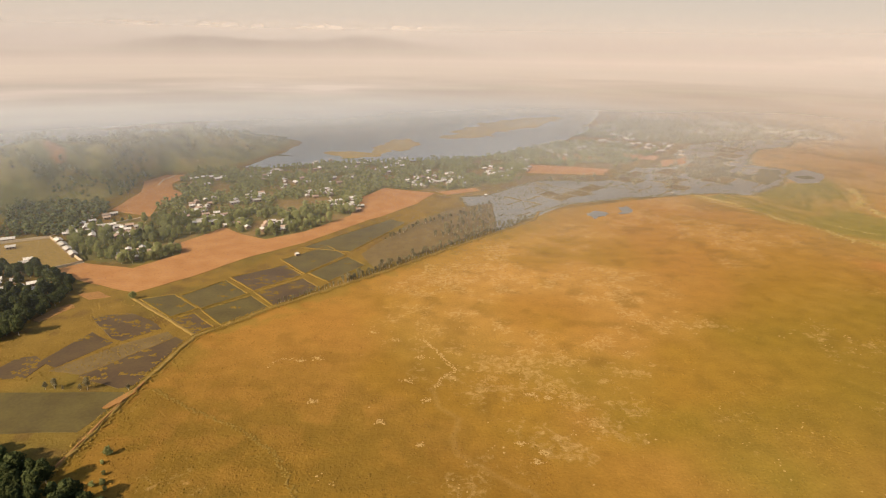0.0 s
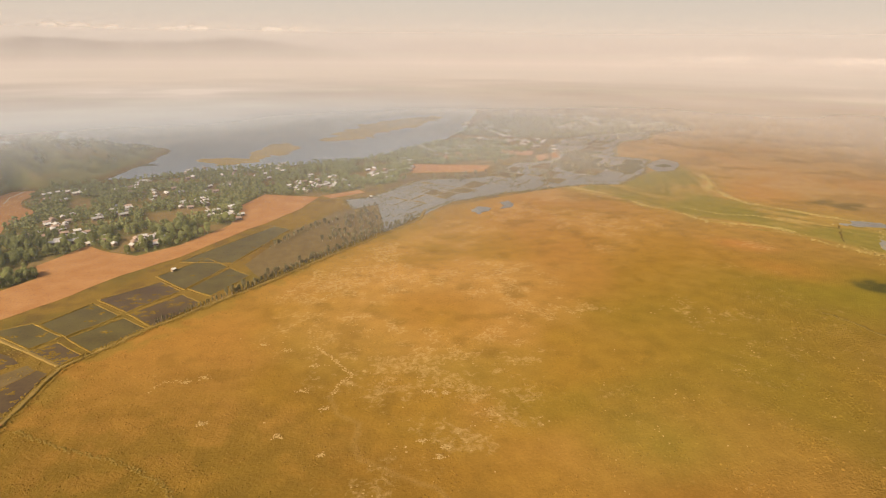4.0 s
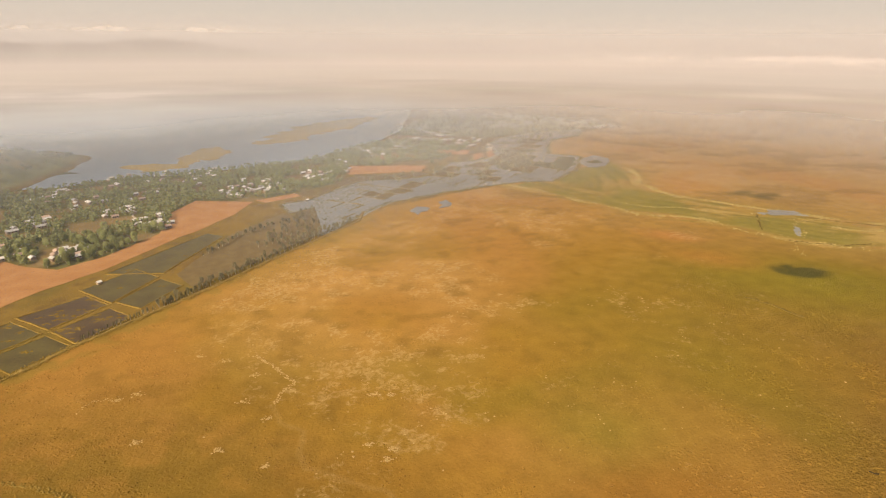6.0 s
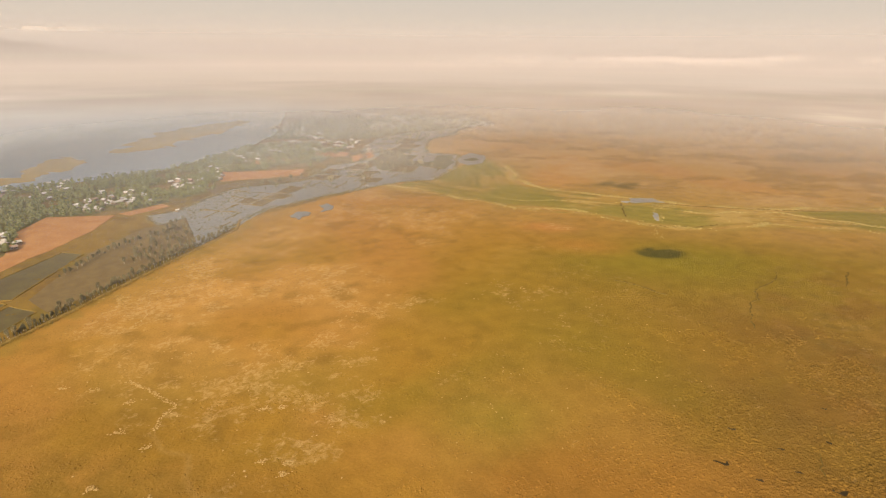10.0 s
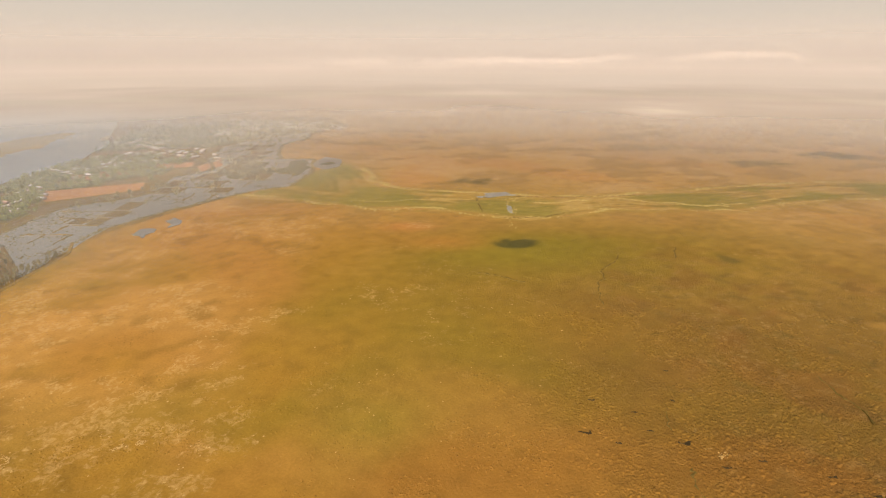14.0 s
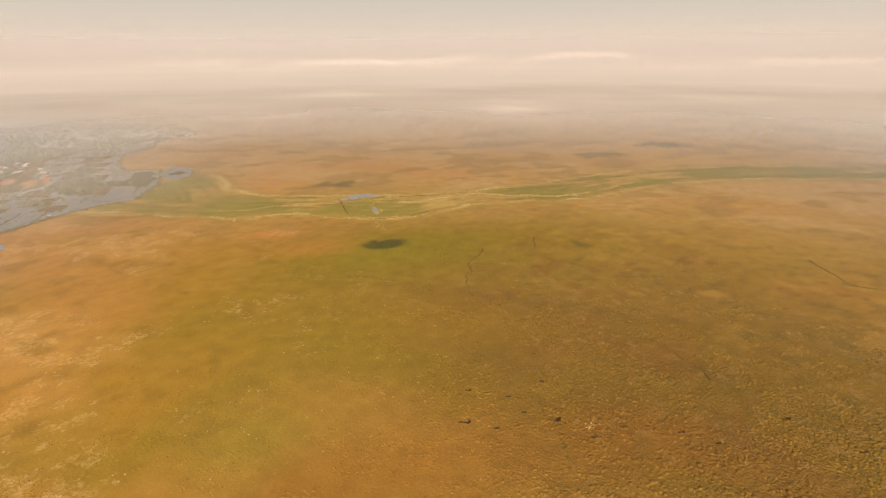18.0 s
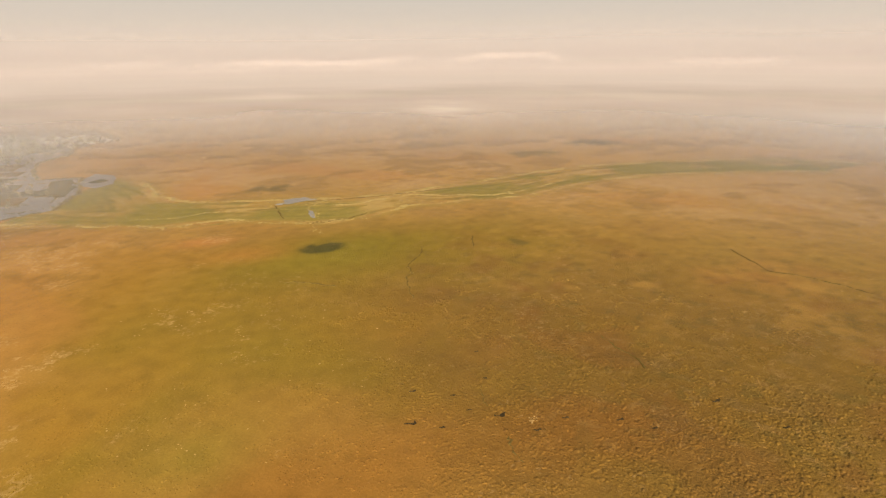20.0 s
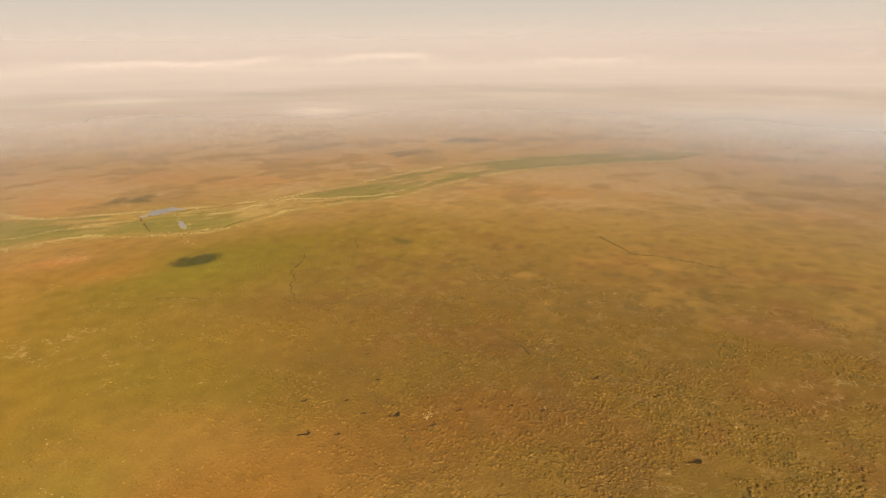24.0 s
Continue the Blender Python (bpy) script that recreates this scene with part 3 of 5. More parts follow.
flat_sheet("field", [(62, 716), (108, 740), (180, 735), (196, 715), (165, 705), (101, 702), (70, 680)], 0.12, M_BROWN, "wet brown fallow plot beside the flooded paddies", "field", 3.0, 8)

for poly in ([(-278, 381), (-265, 396), (-226, 387), (-206, 419), (-217, 445), (-199, 488), (-177, 470), (-154, 458), (-128, 481), (-91, 548), (-83, 515), (-121, 451), (-154, 415), (-178, 374), (-202, 345), (-243, 360)],
             [(-99, 603), (-81, 648), (-25, 629), (-40, 584), (-68, 535), (-83, 517), (-99, 512)],
             HILL_FIELD,
             [(80, 776), (90, 804), (140, 792), (196, 780), (182, 742), (126, 743), (88, 745)],
             [(178, 974), (250, 980), (237, 926), (172, 922)], [(138, 890), (205, 885), (211, 842), (138, 847)], [(246, 924), (292, 884), (277, 851), (235, 865)], [(282, 847), (330, 880), (312, 828), (272, 806)],
             [(-22, 634), (18, 656), (24, 643), (-12, 622)]):
    flat_sheet("field", poly, 0.14 + 0.012 * (poly[0][0] % 7), M_FIELD, "bare reddish-brown ploughed field beside the village", "field", 1.2, 6)
flat_sheet("field", [(-354, 433), (-325, 450), (-267, 396), (-279, 381), (-316, 382)], 0.12, M_BUND, "walled yard of dry ochre grass", "yard", 0.5, 8)
flat_sheet("field", [(-72, 427), (-42, 512), (-5, 566), (34, 590), (35, 509), (-13, 444), (-59, 400)], 0.12, M_BROWN, "wet brown fallow plot behind the bare tree belt", "field", 1.0, 8)

PONDS = [
    (1, [(-232, 227), (-147, 232), (-149, 220), (-153, 203), (-205, 199)]),
    (0, [(-204, 258), (-197, 289), (-180, 278), (-193, 253)]),
    (0, [(-207, 308), (-183, 284), (-176, 281), (-163, 296), (-171, 304), (-189, 314)]),
    (0, [(-176, 245), (-150, 285), (-144, 281), (-147, 240), (-153, 236)]),
    (0, [(-163, 308), (-152, 316), (-135, 300), (-142, 290)]),
    (1, [(-193, 335), (-176, 343), (-154, 324), (-164, 311)]),
    (1, [(-171, 341), (-153, 368), (-132, 347), (-151, 324)]),
    (1, [(-149, 321), (-128, 343), (-112, 327), (-131, 303)]),
    (0, [(-151, 374), (-122, 399), (-106, 381), (-129, 353)]),
    (0, [(-126, 349), (-103, 374), (-88, 358), (-109, 330)]),
    (1, [(-127, 411), (-101, 443), (-84, 424), (-104, 385)]),
    (1, [(-101, 385), (-81, 419), (-66, 403), (-85, 371)]),
    (1, [(-118, 441), (-61, 522), (-47, 511), (-81, 433)]),
    (0, [(-217, 259), (-209, 262), (-200, 255), (-201, 242), (-222, 240)]),
]
flat_sheet("field", [(-194, 249), (-178, 272), (-157, 292), (-151, 286), (-177, 246)], 0.07, M_BROWN, "wet brown strip between two weedy ponds", "field", 1.5, 4)
flat_sheet("bare_bank", [(-239, 303), (-236, 320), (-231, 326), (-226, 321), (-234, 300)], 0.12, M_MUD, "bare reddish bank below the grove", "bank", 1.2, 3)
flat_sheet("bare_bank", [(-236, 340), (-226, 345), (-213, 338), (-224, 332)], 0.12, M_MUD, "bare reddish bank below the grove", "bank", 1.2, 3)
PONDS = [(clear, [(sum(p[0] for p in q) / len(q) * -0.045 + x * 1.045, sum(p[1] for p in q) / len(q) * -0.045 + y * 1.045) for x, y in q]) for clear, q in PONDS]
for k, (clear, poly) in enumerate(PONDS):
    if clear:
        flat_sheet("pond", poly, 0.10 + 0.006 * k, M_POND, "murky olive fish pond between grass bunds", "pond", 0.5, 5)
    else:
        flat_sheet("pond", poly, 0.10 + 0.006 * k, M_DARK_POND, "dark weedy pond between grass bunds", "pond", 0.9, 4)
for clear, poly in PONDS[4:13]:
    bank("bund", poly, 1.5, 0.4, M_SEDGE_PALE, "low grassy earth bund round a pond", "bund", closed=True, step=2.5, rag=0.5, stray=0.3)
for line in ([(-141, 289), (-160, 305), (-180, 321), (-200, 337)],):
    bank("bund", line, 2.6, 0.5, M_BUND, "low grassy earth bund between ponds", "bund")
bank("dike", DIKE, 3.0, 0.6, M_DIKE, "long grassy dike along the marsh edge", "dike", step=3.0, rag=0.4, stray=0.5)
bank("track", [(-149, 150), (-146.5, 184), (-145.5, 222), (-143.5, 240)], 1.3, 0.84, M_MUD, "bare reddish footpath on top of the dike", "path", step=3.0, base=0.55, rag=0.3)
flat_sheet("track", [(-151, 219), (-148, 219), (-144.5, 227), (-143, 233), (-145.5, 233), (-149, 226)], 0.75, M_MUD, "bare reddish earth landing on the dike", "path", 1.0, 2, 1.2)
bank("track", [(-282, 376), (-275, 388), (-266, 397)], 2.0, 0.35, M_STONE_WALL, "pale earth track across the red field", "path", step=4.0)


# ---- distance: haze sheets over the plain, mountains, sky ----
def veil_material():
    """Sheet for haze and cloud: light scatters off it or passes through, by its own density."""
    m = bpy.data.materials.new("mist")
    m.use_nodes = True
    n, l = m.node_tree.nodes, m.node_tree.links
    n.remove(n["Principled BSDF"])
    at = n.new("ShaderNodeAttribute")
    at.attribute_name = "cover"
    clear, lit, back = n.new("ShaderNodeBsdfTransparent"), n.new("ShaderNodeBsdfDiffuse"), n.new("ShaderNodeBsdfTranslucent")
    both, mix = n.new("ShaderNodeMixShader"), n.new("ShaderNodeMixShader")
    both.inputs[0].default_value = 0.22
    l.new(at.outputs["Color"], lit.inputs[0])
    l.new(at.outputs["Color"], back.inputs[0])
    l.new(lit.outputs[0], both.inputs[1])
    l.new(back.outputs[0], both.inputs[2])
    l.new(at.outputs["Alpha"], mix.inputs[0])
    l.new(clear.outputs[0], mix.inputs[1])
    l.new(both.outputs[0], mix.inputs[2])
    l.new(mix.outputs[0], n["Material Output"].inputs["Surface"])
    return m


M_VEIL = veil_material()
HAZE_SHEETS = (59.0, 67.0, 75.0)
m_az = np.radians(np.arange(-70, 290, 1.0))


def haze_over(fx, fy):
    """How much of the ground at a place the haze sheets hide, and their tint there."""
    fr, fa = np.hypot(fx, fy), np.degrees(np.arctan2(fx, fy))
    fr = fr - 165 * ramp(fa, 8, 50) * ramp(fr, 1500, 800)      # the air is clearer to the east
    # distance haze imitated: sheet opacity grows with range from the aircraft
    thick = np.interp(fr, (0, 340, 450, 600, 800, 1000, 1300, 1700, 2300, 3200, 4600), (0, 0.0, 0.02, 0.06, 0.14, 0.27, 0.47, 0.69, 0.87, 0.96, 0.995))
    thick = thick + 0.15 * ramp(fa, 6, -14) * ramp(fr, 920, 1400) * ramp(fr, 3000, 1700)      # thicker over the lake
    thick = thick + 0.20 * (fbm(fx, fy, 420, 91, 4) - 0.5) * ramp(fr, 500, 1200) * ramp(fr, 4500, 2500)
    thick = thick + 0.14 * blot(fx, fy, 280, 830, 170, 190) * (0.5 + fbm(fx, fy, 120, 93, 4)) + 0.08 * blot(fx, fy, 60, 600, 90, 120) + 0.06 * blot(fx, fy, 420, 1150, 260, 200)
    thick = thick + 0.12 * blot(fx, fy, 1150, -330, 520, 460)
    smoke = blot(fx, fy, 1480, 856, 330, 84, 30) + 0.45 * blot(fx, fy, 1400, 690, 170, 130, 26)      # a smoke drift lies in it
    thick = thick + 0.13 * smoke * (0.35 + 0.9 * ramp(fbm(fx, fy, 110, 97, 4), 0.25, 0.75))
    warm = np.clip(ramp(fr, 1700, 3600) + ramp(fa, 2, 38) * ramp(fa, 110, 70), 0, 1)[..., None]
    # sheet tint stepped by range, to keep the imitated haze evenly bright
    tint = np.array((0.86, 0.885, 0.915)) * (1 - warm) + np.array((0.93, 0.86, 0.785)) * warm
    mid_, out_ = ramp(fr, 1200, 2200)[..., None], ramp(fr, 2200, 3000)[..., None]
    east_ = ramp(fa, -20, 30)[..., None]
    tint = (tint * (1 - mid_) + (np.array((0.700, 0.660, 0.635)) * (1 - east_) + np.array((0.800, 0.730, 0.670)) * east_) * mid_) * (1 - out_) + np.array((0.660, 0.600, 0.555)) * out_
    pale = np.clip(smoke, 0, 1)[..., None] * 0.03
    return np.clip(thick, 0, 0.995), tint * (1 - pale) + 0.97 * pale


for level in HAZE_SHEETS:
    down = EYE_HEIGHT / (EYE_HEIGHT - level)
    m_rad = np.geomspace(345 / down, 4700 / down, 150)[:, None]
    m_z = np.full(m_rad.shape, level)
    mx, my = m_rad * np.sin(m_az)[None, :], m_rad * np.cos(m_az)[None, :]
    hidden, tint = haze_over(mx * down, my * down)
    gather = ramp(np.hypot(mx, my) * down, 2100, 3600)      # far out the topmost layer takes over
    top = level == HAZE_SHEETS[-1]
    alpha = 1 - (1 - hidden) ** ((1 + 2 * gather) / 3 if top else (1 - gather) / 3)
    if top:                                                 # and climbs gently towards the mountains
        # added slope of the sheet, veiling mountains and low sky like haze
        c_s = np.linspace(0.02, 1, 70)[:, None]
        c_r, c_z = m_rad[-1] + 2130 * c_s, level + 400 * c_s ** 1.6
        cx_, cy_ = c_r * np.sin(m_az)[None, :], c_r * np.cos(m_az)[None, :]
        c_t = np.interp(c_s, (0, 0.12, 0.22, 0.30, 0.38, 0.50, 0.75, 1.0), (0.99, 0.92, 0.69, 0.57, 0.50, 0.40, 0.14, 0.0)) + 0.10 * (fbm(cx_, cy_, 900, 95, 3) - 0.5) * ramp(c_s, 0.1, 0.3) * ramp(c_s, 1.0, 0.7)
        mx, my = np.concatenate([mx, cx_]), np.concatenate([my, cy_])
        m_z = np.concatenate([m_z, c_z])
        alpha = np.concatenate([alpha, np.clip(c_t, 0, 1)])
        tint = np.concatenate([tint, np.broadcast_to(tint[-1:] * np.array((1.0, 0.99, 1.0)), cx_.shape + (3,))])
    layer = new("mist", mesh_of("mist", np.stack([mx, my, m_z + 0 * mx], -1).reshape(-1, 3), grid_faces(len(mx), len(m_az), True)[:, ::-1], M_VEIL, np.concatenate([tint, alpha[..., None]], -1).reshape(-1, 4), True))
    tagged(layer, "see-through sheet imitating distance haze over the plain", "mist", kind="structure")

# low cloud tops along the eastern horizon
b_z = np.linspace(88, 170, 50)
b_deg = np.arange(12, 125, 0.35)
bx, by = 2480 * np.sin(np.radians(b_deg))[None, :] + 0 * b_z[:, None], 2480 * np.cos(np.radians(b_deg))[None, :] + 0 * b_z[:, None]
b_a = b_deg[None, :] + 0 * b_z[:, None]
tops = 110 + 24 * ramp(fbm(b_a + 40, 0 * b_a, 6, 95, 4), 0.3, 0.7) + 26 * fbm(b_a * 3, b_z[:, None] * 0.25 + 0 * b_a, 2.2, 96, 5)
b_t = 0.27 * ramp(fbm(b_a + 7, 0 * b_a + 3, 5, 99, 4), 0.36, 0.52) * ramp(b_z[:, None] - tops, 5, -4) * ramp(b_z[:, None] - tops, -30, -5) * ramp(b_a, 20, 42) * ramp(b_a, 125, 112)
b_rgb = np.broadcast_to(np.array((0.72, 0.65, 0.62)), bx.shape + (3,))
cloud_bank = new("cloud_bank", mesh_of("cloud_bank", np.stack([bx, by, b_z[:, None] + 0 * bx], -1).reshape(-1, 3), grid_faces(len(b_z), len(b_deg)), M_VEIL, np.concatenate([b_rgb, b_t[..., None]], -1).reshape(-1, 4), True))
tagged(cloud_bank, "low white cloud tops along the horizon", "cloud", kind="structure")


# a cloud roll over the mountain crest
r_z, r_deg = np.linspace(190, 330, 56), np.arange(-34, 2, 0.15)
rx0, ry0 = 4600 * np.sin(np.radians(r_deg))[None, :] + 0 * r_z[:, None], 4600 * np.cos(np.radians(r_deg))[None, :] + 0 * r_z[:, None]
r_a = r_deg[None, :] + 0 * r_z[:, None]
lumps_ = fbm(r_a * 2, r_z[:, None] * 0.06 + 0 * r_a, 2.2, 98, 5)
r_t = 0.55 * np.exp(-((r_z[:, None] - 256 - 40 * (lumps_ - 0.5)) / 18) ** 2) * ramp(lumps_, 0.30, 0.62) * ramp(r_a, -33, -26) * ramp(r_a, 1, -8)
roll_rgb = np.broadcast_to(np.array((0.97, 0.93, 0.90)), rx0.shape + (3,))
cloud_roll = new("cloud_bank", mesh_of("cloud_bank", np.stack([rx0, ry0, r_z[:, None] + 0 * rx0], -1).reshape(-1, 3), grid_faces(len(r_z), len(r_deg)), M_VEIL, np.concatenate([roll_rgb, r_t[..., None]], -1).reshape(-1, 4), True))
tagged(cloud_roll, "pale cloud roll over the mountain crest", "cloud", kind="structure")


def ridge(name, dist, crest_at, seed, label):
    """A far mountain chain: heights of the crest over an arc, with folded slopes in front."""
    n, rows = 260, 16
    deg = np.linspace(crest_at[0][0], crest_at[-1][0], n)
    a = np.radians(deg)
    crest = np.interp(deg, [p[0] for p in crest_at], [p[1] for p in crest_at])
    crest = crest - 45 + 22 * (fbm(deg, 0 * deg, 4, seed, 4) - 0.5) + 9 * (fbm(deg, 0 * deg, 0.8, seed + 9, 3) - 0.5)
    s = np.linspace(0, 1, rows)[:, None]
    d = dist - 150 + 150 * s + 70 * (fbm(deg[None, :] + 0 * s, s * 6 + 0 * deg[None, :], 2.5, seed + 3, 3) - 0.5)
    z = crest[None, :] * s ** 0.8 - 5
    verts = np.stack([d * np.sin(a)[None, :], d * np.cos(a)[None, :], z], -1).reshape(-1, 3)
    ob = new(name, mesh_of(name, verts, grid_faces(rows, n)[:, ::-1], M_HAZY_RIDGE, None, True))
    return tagged(ob, label, "mountain", kind="structure")


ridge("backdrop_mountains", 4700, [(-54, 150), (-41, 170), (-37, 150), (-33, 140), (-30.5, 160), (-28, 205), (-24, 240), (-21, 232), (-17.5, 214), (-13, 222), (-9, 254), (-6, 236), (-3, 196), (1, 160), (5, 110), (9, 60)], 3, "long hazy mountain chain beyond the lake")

m = bpy.data.materials.new("hazy_sky")
m.use_nodes = True
n, l = m.node_tree.nodes, m.node_tree.links
n.remove(n["Principled BSDF"])
at, sep = n.new("ShaderNodeTexCoord"), n.new("ShaderNodeSeparateXYZ")
l.new(at.outputs["Object"], sep.inputs[0])
squash, cloud = n.new("ShaderNodeMapping"), n.new("ShaderNodeTexNoise")
squash.inputs["Scale"].default_value = (0.0022, 0.0022, 0.014)
cloud.inputs["Detail"].default_value = 6.0
l.new(at.outputs["Object"], squash.inputs[0])
l.new(squash.outputs[0], cloud.inputs["Vector"])
height = n.new("ShaderNodeMath")
height.operation = "MULTIPLY_ADD"
l.new(cloud.outputs["Fac"], height.inputs[0])
height.inputs[1].default_value = 60.0
l.new(sep.outputs["Z"], height.inputs[2])
span = n.new("ShaderNodeMapRange")
span.inputs["From Min"].default_value, span.inputs["From Max"].default_value = 0.0, 700.0
l.new(height.outputs[0], span.inputs["Value"])
steps = n.new("ShaderNodeValToRGB")
steps.color_ramp.elements[0].position, steps.color_ramp.elements[0].color = 0.0, (0.445, 0.362, 0.315, 1)
steps.color_ramp.elements[1].position, steps.color_ramp.elements[1].color = 0.95, (0.515, 0.470, 0.412, 1)
for place, rgb in ((0.20, (0.462, 0.376, 0.322)), (0.28, (0.495, 0.408, 0.344)), (0.38, (0.545, 0.457, 0.38)), (0.5, (0.56, 0.476, 0.395)), (0.75, (0.545, 0.48, 0.405))):
    e = steps.color_ramp.elements.new(place)
    e.color = (*rgb, 1)
l.new(span.outputs[0], steps.inputs[0])
glow = n.new("ShaderNodeEmission")
l.new(steps.outputs[0], glow.inputs[0])
l.new(glow.outputs[0], n["Material Output"].inputs["Surface"])
s_az = np.radians(np.arange(0, 360, 2.0))
s_z = np.array([-30.0, 60, 150, 300, 500, 720])
sx, sy = 4860 * np.sin(s_az)[None, :] + 0 * s_z[:, None], 4860 * np.cos(s_az)[None, :] + 0 * s_z[:, None]
backdrop = new("backdrop_sky", mesh_of("backdrop_sky", np.stack([sx, sy, s_z[:, None] + 0 * sx], -1).reshape(-1, 3), grid_faces(len(s_z), len(s_az), True), m))
tagged(backdrop, "pale peach hazy sky with low cloud at the horizon", "sky", kind="structure")


# ---- trees ----
PHI = (1 + 5 ** 0.5) / 2
ICO_V = np.array([(-1, PHI, 0), (1, PHI, 0), (-1, -PHI, 0), (1, -PHI, 0), (0, -1, PHI), (0, 1, PHI), (0, -1, -PHI), (0, 1, -PHI), (PHI, 0, -1), (PHI, 0, 1), (-PHI, 0, -1), (-PHI, 0, 1)]) / math.hypot(1, PHI)
ICO_F = np.array([(0, 11, 5), (0, 5, 1), (0, 1, 7), (0, 7, 10), (0, 10, 11), (1, 5, 9), (5, 11, 4), (11, 10, 2), (10, 7, 6), (7, 1, 8), (3, 9, 4), (3, 4, 2), (3, 2, 6), (3, 6, 8), (3, 8, 9), (4, 9, 5), (2, 4, 11), (6, 2, 10), (8, 6, 7), (9, 8, 1)])
rng = np.random.default_rng(7)


def clumps(centres, sizes, jitter=0.28, flat=0.8):
    """Ragged leaf clumps at the centres: vertices and triangles."""
    k = len(centres)
    turn = rng.normal(size=(k, 3, 3))
    q, _ = np.linalg.qr(turn)
    v = np.einsum("kij,vj->kvi", q, ICO_V)
    v = v * (1 + jitter * rng.uniform(-1, 1, (k, 12, 1)))
    v = v * np.array((1, 1, flat)) * np.asarray(sizes)[:, None, None] + np.asarray(centres)[:, None, :]
    f = ICO_F[None] + 12 * np.arange(k)[:, None, None]
    return v.reshape(-1, 3), f.reshape(-1, 3)


def sprays(centres, sizes):
    """Loose small leaves: one bent pair of triangles each."""
    k = len(centres)
    u, w = rng.normal(size=(k, 3)), rng.normal(size=(k, 3))
    u /= np.linalg.norm(u, axis=1)[:, None]
    w -= u * (u * w).sum(1)[:, None]
    w /= np.linalg.norm(w, axis=1)[:, None]
    s = np.asarray(sizes)[:, None]
    c = np.asarray(centres)
    v = np.stack([c - u * s, c + w * s * 0.45, c + u * s, c - w * s * 0.45 + np.array((0, 0, -0.1)) * s], 1)
    f = np.array([(0, 1, 2), (0, 2, 3)])[None] + 4 * np.arange(k)[:, None, None]
    return v.reshape(-1, 3), f.reshape(-1, 3)


def join_arrays(*pieces):
    vs, fs, base = [], [], 0
    for v, f in pieces:
        vs.append(v)
        fs.append(f + base)
        base += len(v)
    return np.concatenate(vs), np.concatenate(fs)


def crown_points(count, height, width, low, lean=0.0):
    """Points through an uneven crown, thicker to the outside."""
    a, u = rng.uniform(0, 2 * np.pi, count), rng.uniform(0, 1, count)
    z = low + (height - low) * u
    prof = np.sin(np.pi * np.clip(u * 0.74 + 0.16, 0, 1)) ** 0.6
    lobes = 0.75 + 0.35 * np.sin(a * 2 + lean) * np.cos(u * 5 + lean)
    r = width * 0.5 * prof * np.sqrt(rng.uniform(0.15, 1, count)) * lobes
    return np.stack([r * np.cos(a), r * np.sin(a), z], 1)


def limb(p0, p1, r0, r1, sides=6):
    p0, p1 = np.array(p0, float), np.array(p1, float)
    d = (p1 - p0) / np.linalg.norm(p1 - p0)
    a = np.cross(d, (0.3, 0.9, 0.1))
    a /= np.linalg.norm(a)
    b = np.cross(d, a)
    t = np.arange(sides) * 2 * np.pi / sides
    ring = np.cos(t)[:, None] * a + np.sin(t)[:, None] * b
    v = np.concatenate([p0 + ring * r0, p1 + ring * r1, [p1]])
    f = [(k, (k + 1) % sides, sides + k) for k in range(sides)] + [((k + 1) % sides, sides + (k + 1) % sides, sides + k) for k in range(sides)]
    f += [(sides + k, sides + (k + 1) % sides, 2 * sides) for k in range(sides)]
    return v, np.array(f)


def trunk_arrays(height, radius, limbs, reach, start=0.4):
    lean = rng.uniform(-0.05, 0.05, 2) * height
    pieces = [limb((0, 0, -0.4), (lean[0] * 0.5, lean[1] * 0.5, height * 0.5), radius, radius * 0.7), limb((lean[0] * 0.5, lean[1] * 0.5, height * 0.5), (lean[0], lean[1], height * 0.92), radius * 0.7, radius * 0.18)]
    for k in range(limbs):
        a, z = rng.uniform(0, 6.28), height * rng.uniform(start, 0.8)
        out = reach * rng.uniform(0.5, 1.0)
        pieces.append(limb((lean[0] * z / height, lean[1] * z / height, z), (out * math.cos(a), out * math.sin(a), z + height * rng.uniform(0.1, 0.25)), radius * 0.35, radius * 0.08, 4))
    return join_arrays(*pieces)


def make_tree(name, height, width, low, leaf, n_clump, size, n_spray, label, limbs=5, radius=0.16, category="tree"):
    base = new(name)
    tagged(base, label, category)
    t = new("trunk", mesh_of("trunk", *trunk_arrays(height * 0.9, radius, limbs, width * 0.35), M_BARK))
    t.parent = base
    pts = crown_points(n_clump, height, width, low, rng.uniform(0, 6))
    outer = crown_points(n_spray, height * 1.03, width * 1.14, low * 0.92, rng.uniform(0, 6))
    c = new("crown", mesh_of("crown", *join_arrays(clumps(pts, size * rng.uniform(0.6, 1.25, n_clump), 0.45), sprays(outer, size * rng.uniform(0.3, 0.6, n_spray))), leaf))
    c.parent = base
    return base


def make_bare_tree(height, width, label):
    """A drowned grey tree: forked stems with a thin veil of twigs."""
    base = new("bare_tree")
    tagged(base, label, "bare tree")
    t = new("trunk", mesh_of("trunk", *trunk_arrays(height, 0.24, 9, width * 0.5, 0.3), M_BARK))
    t.parent = base
    pts = crown_points(16, height, width, height * 0.42, rng.uniform(0, 6))
    tw = crown_points(420, height * 1.05, width * 1.1, height * 0.38, rng.uniform(0, 6))
    c = new("twigs", mesh_of("twigs", *join_arrays(clumps(pts, 0.36 * rng.uniform(0.5, 1.2, 16), 0.5), sprays(tw, rng.uniform(0.25, 0.6, 420))), M_DRY_LEAF))
    c.parent = base
    return base


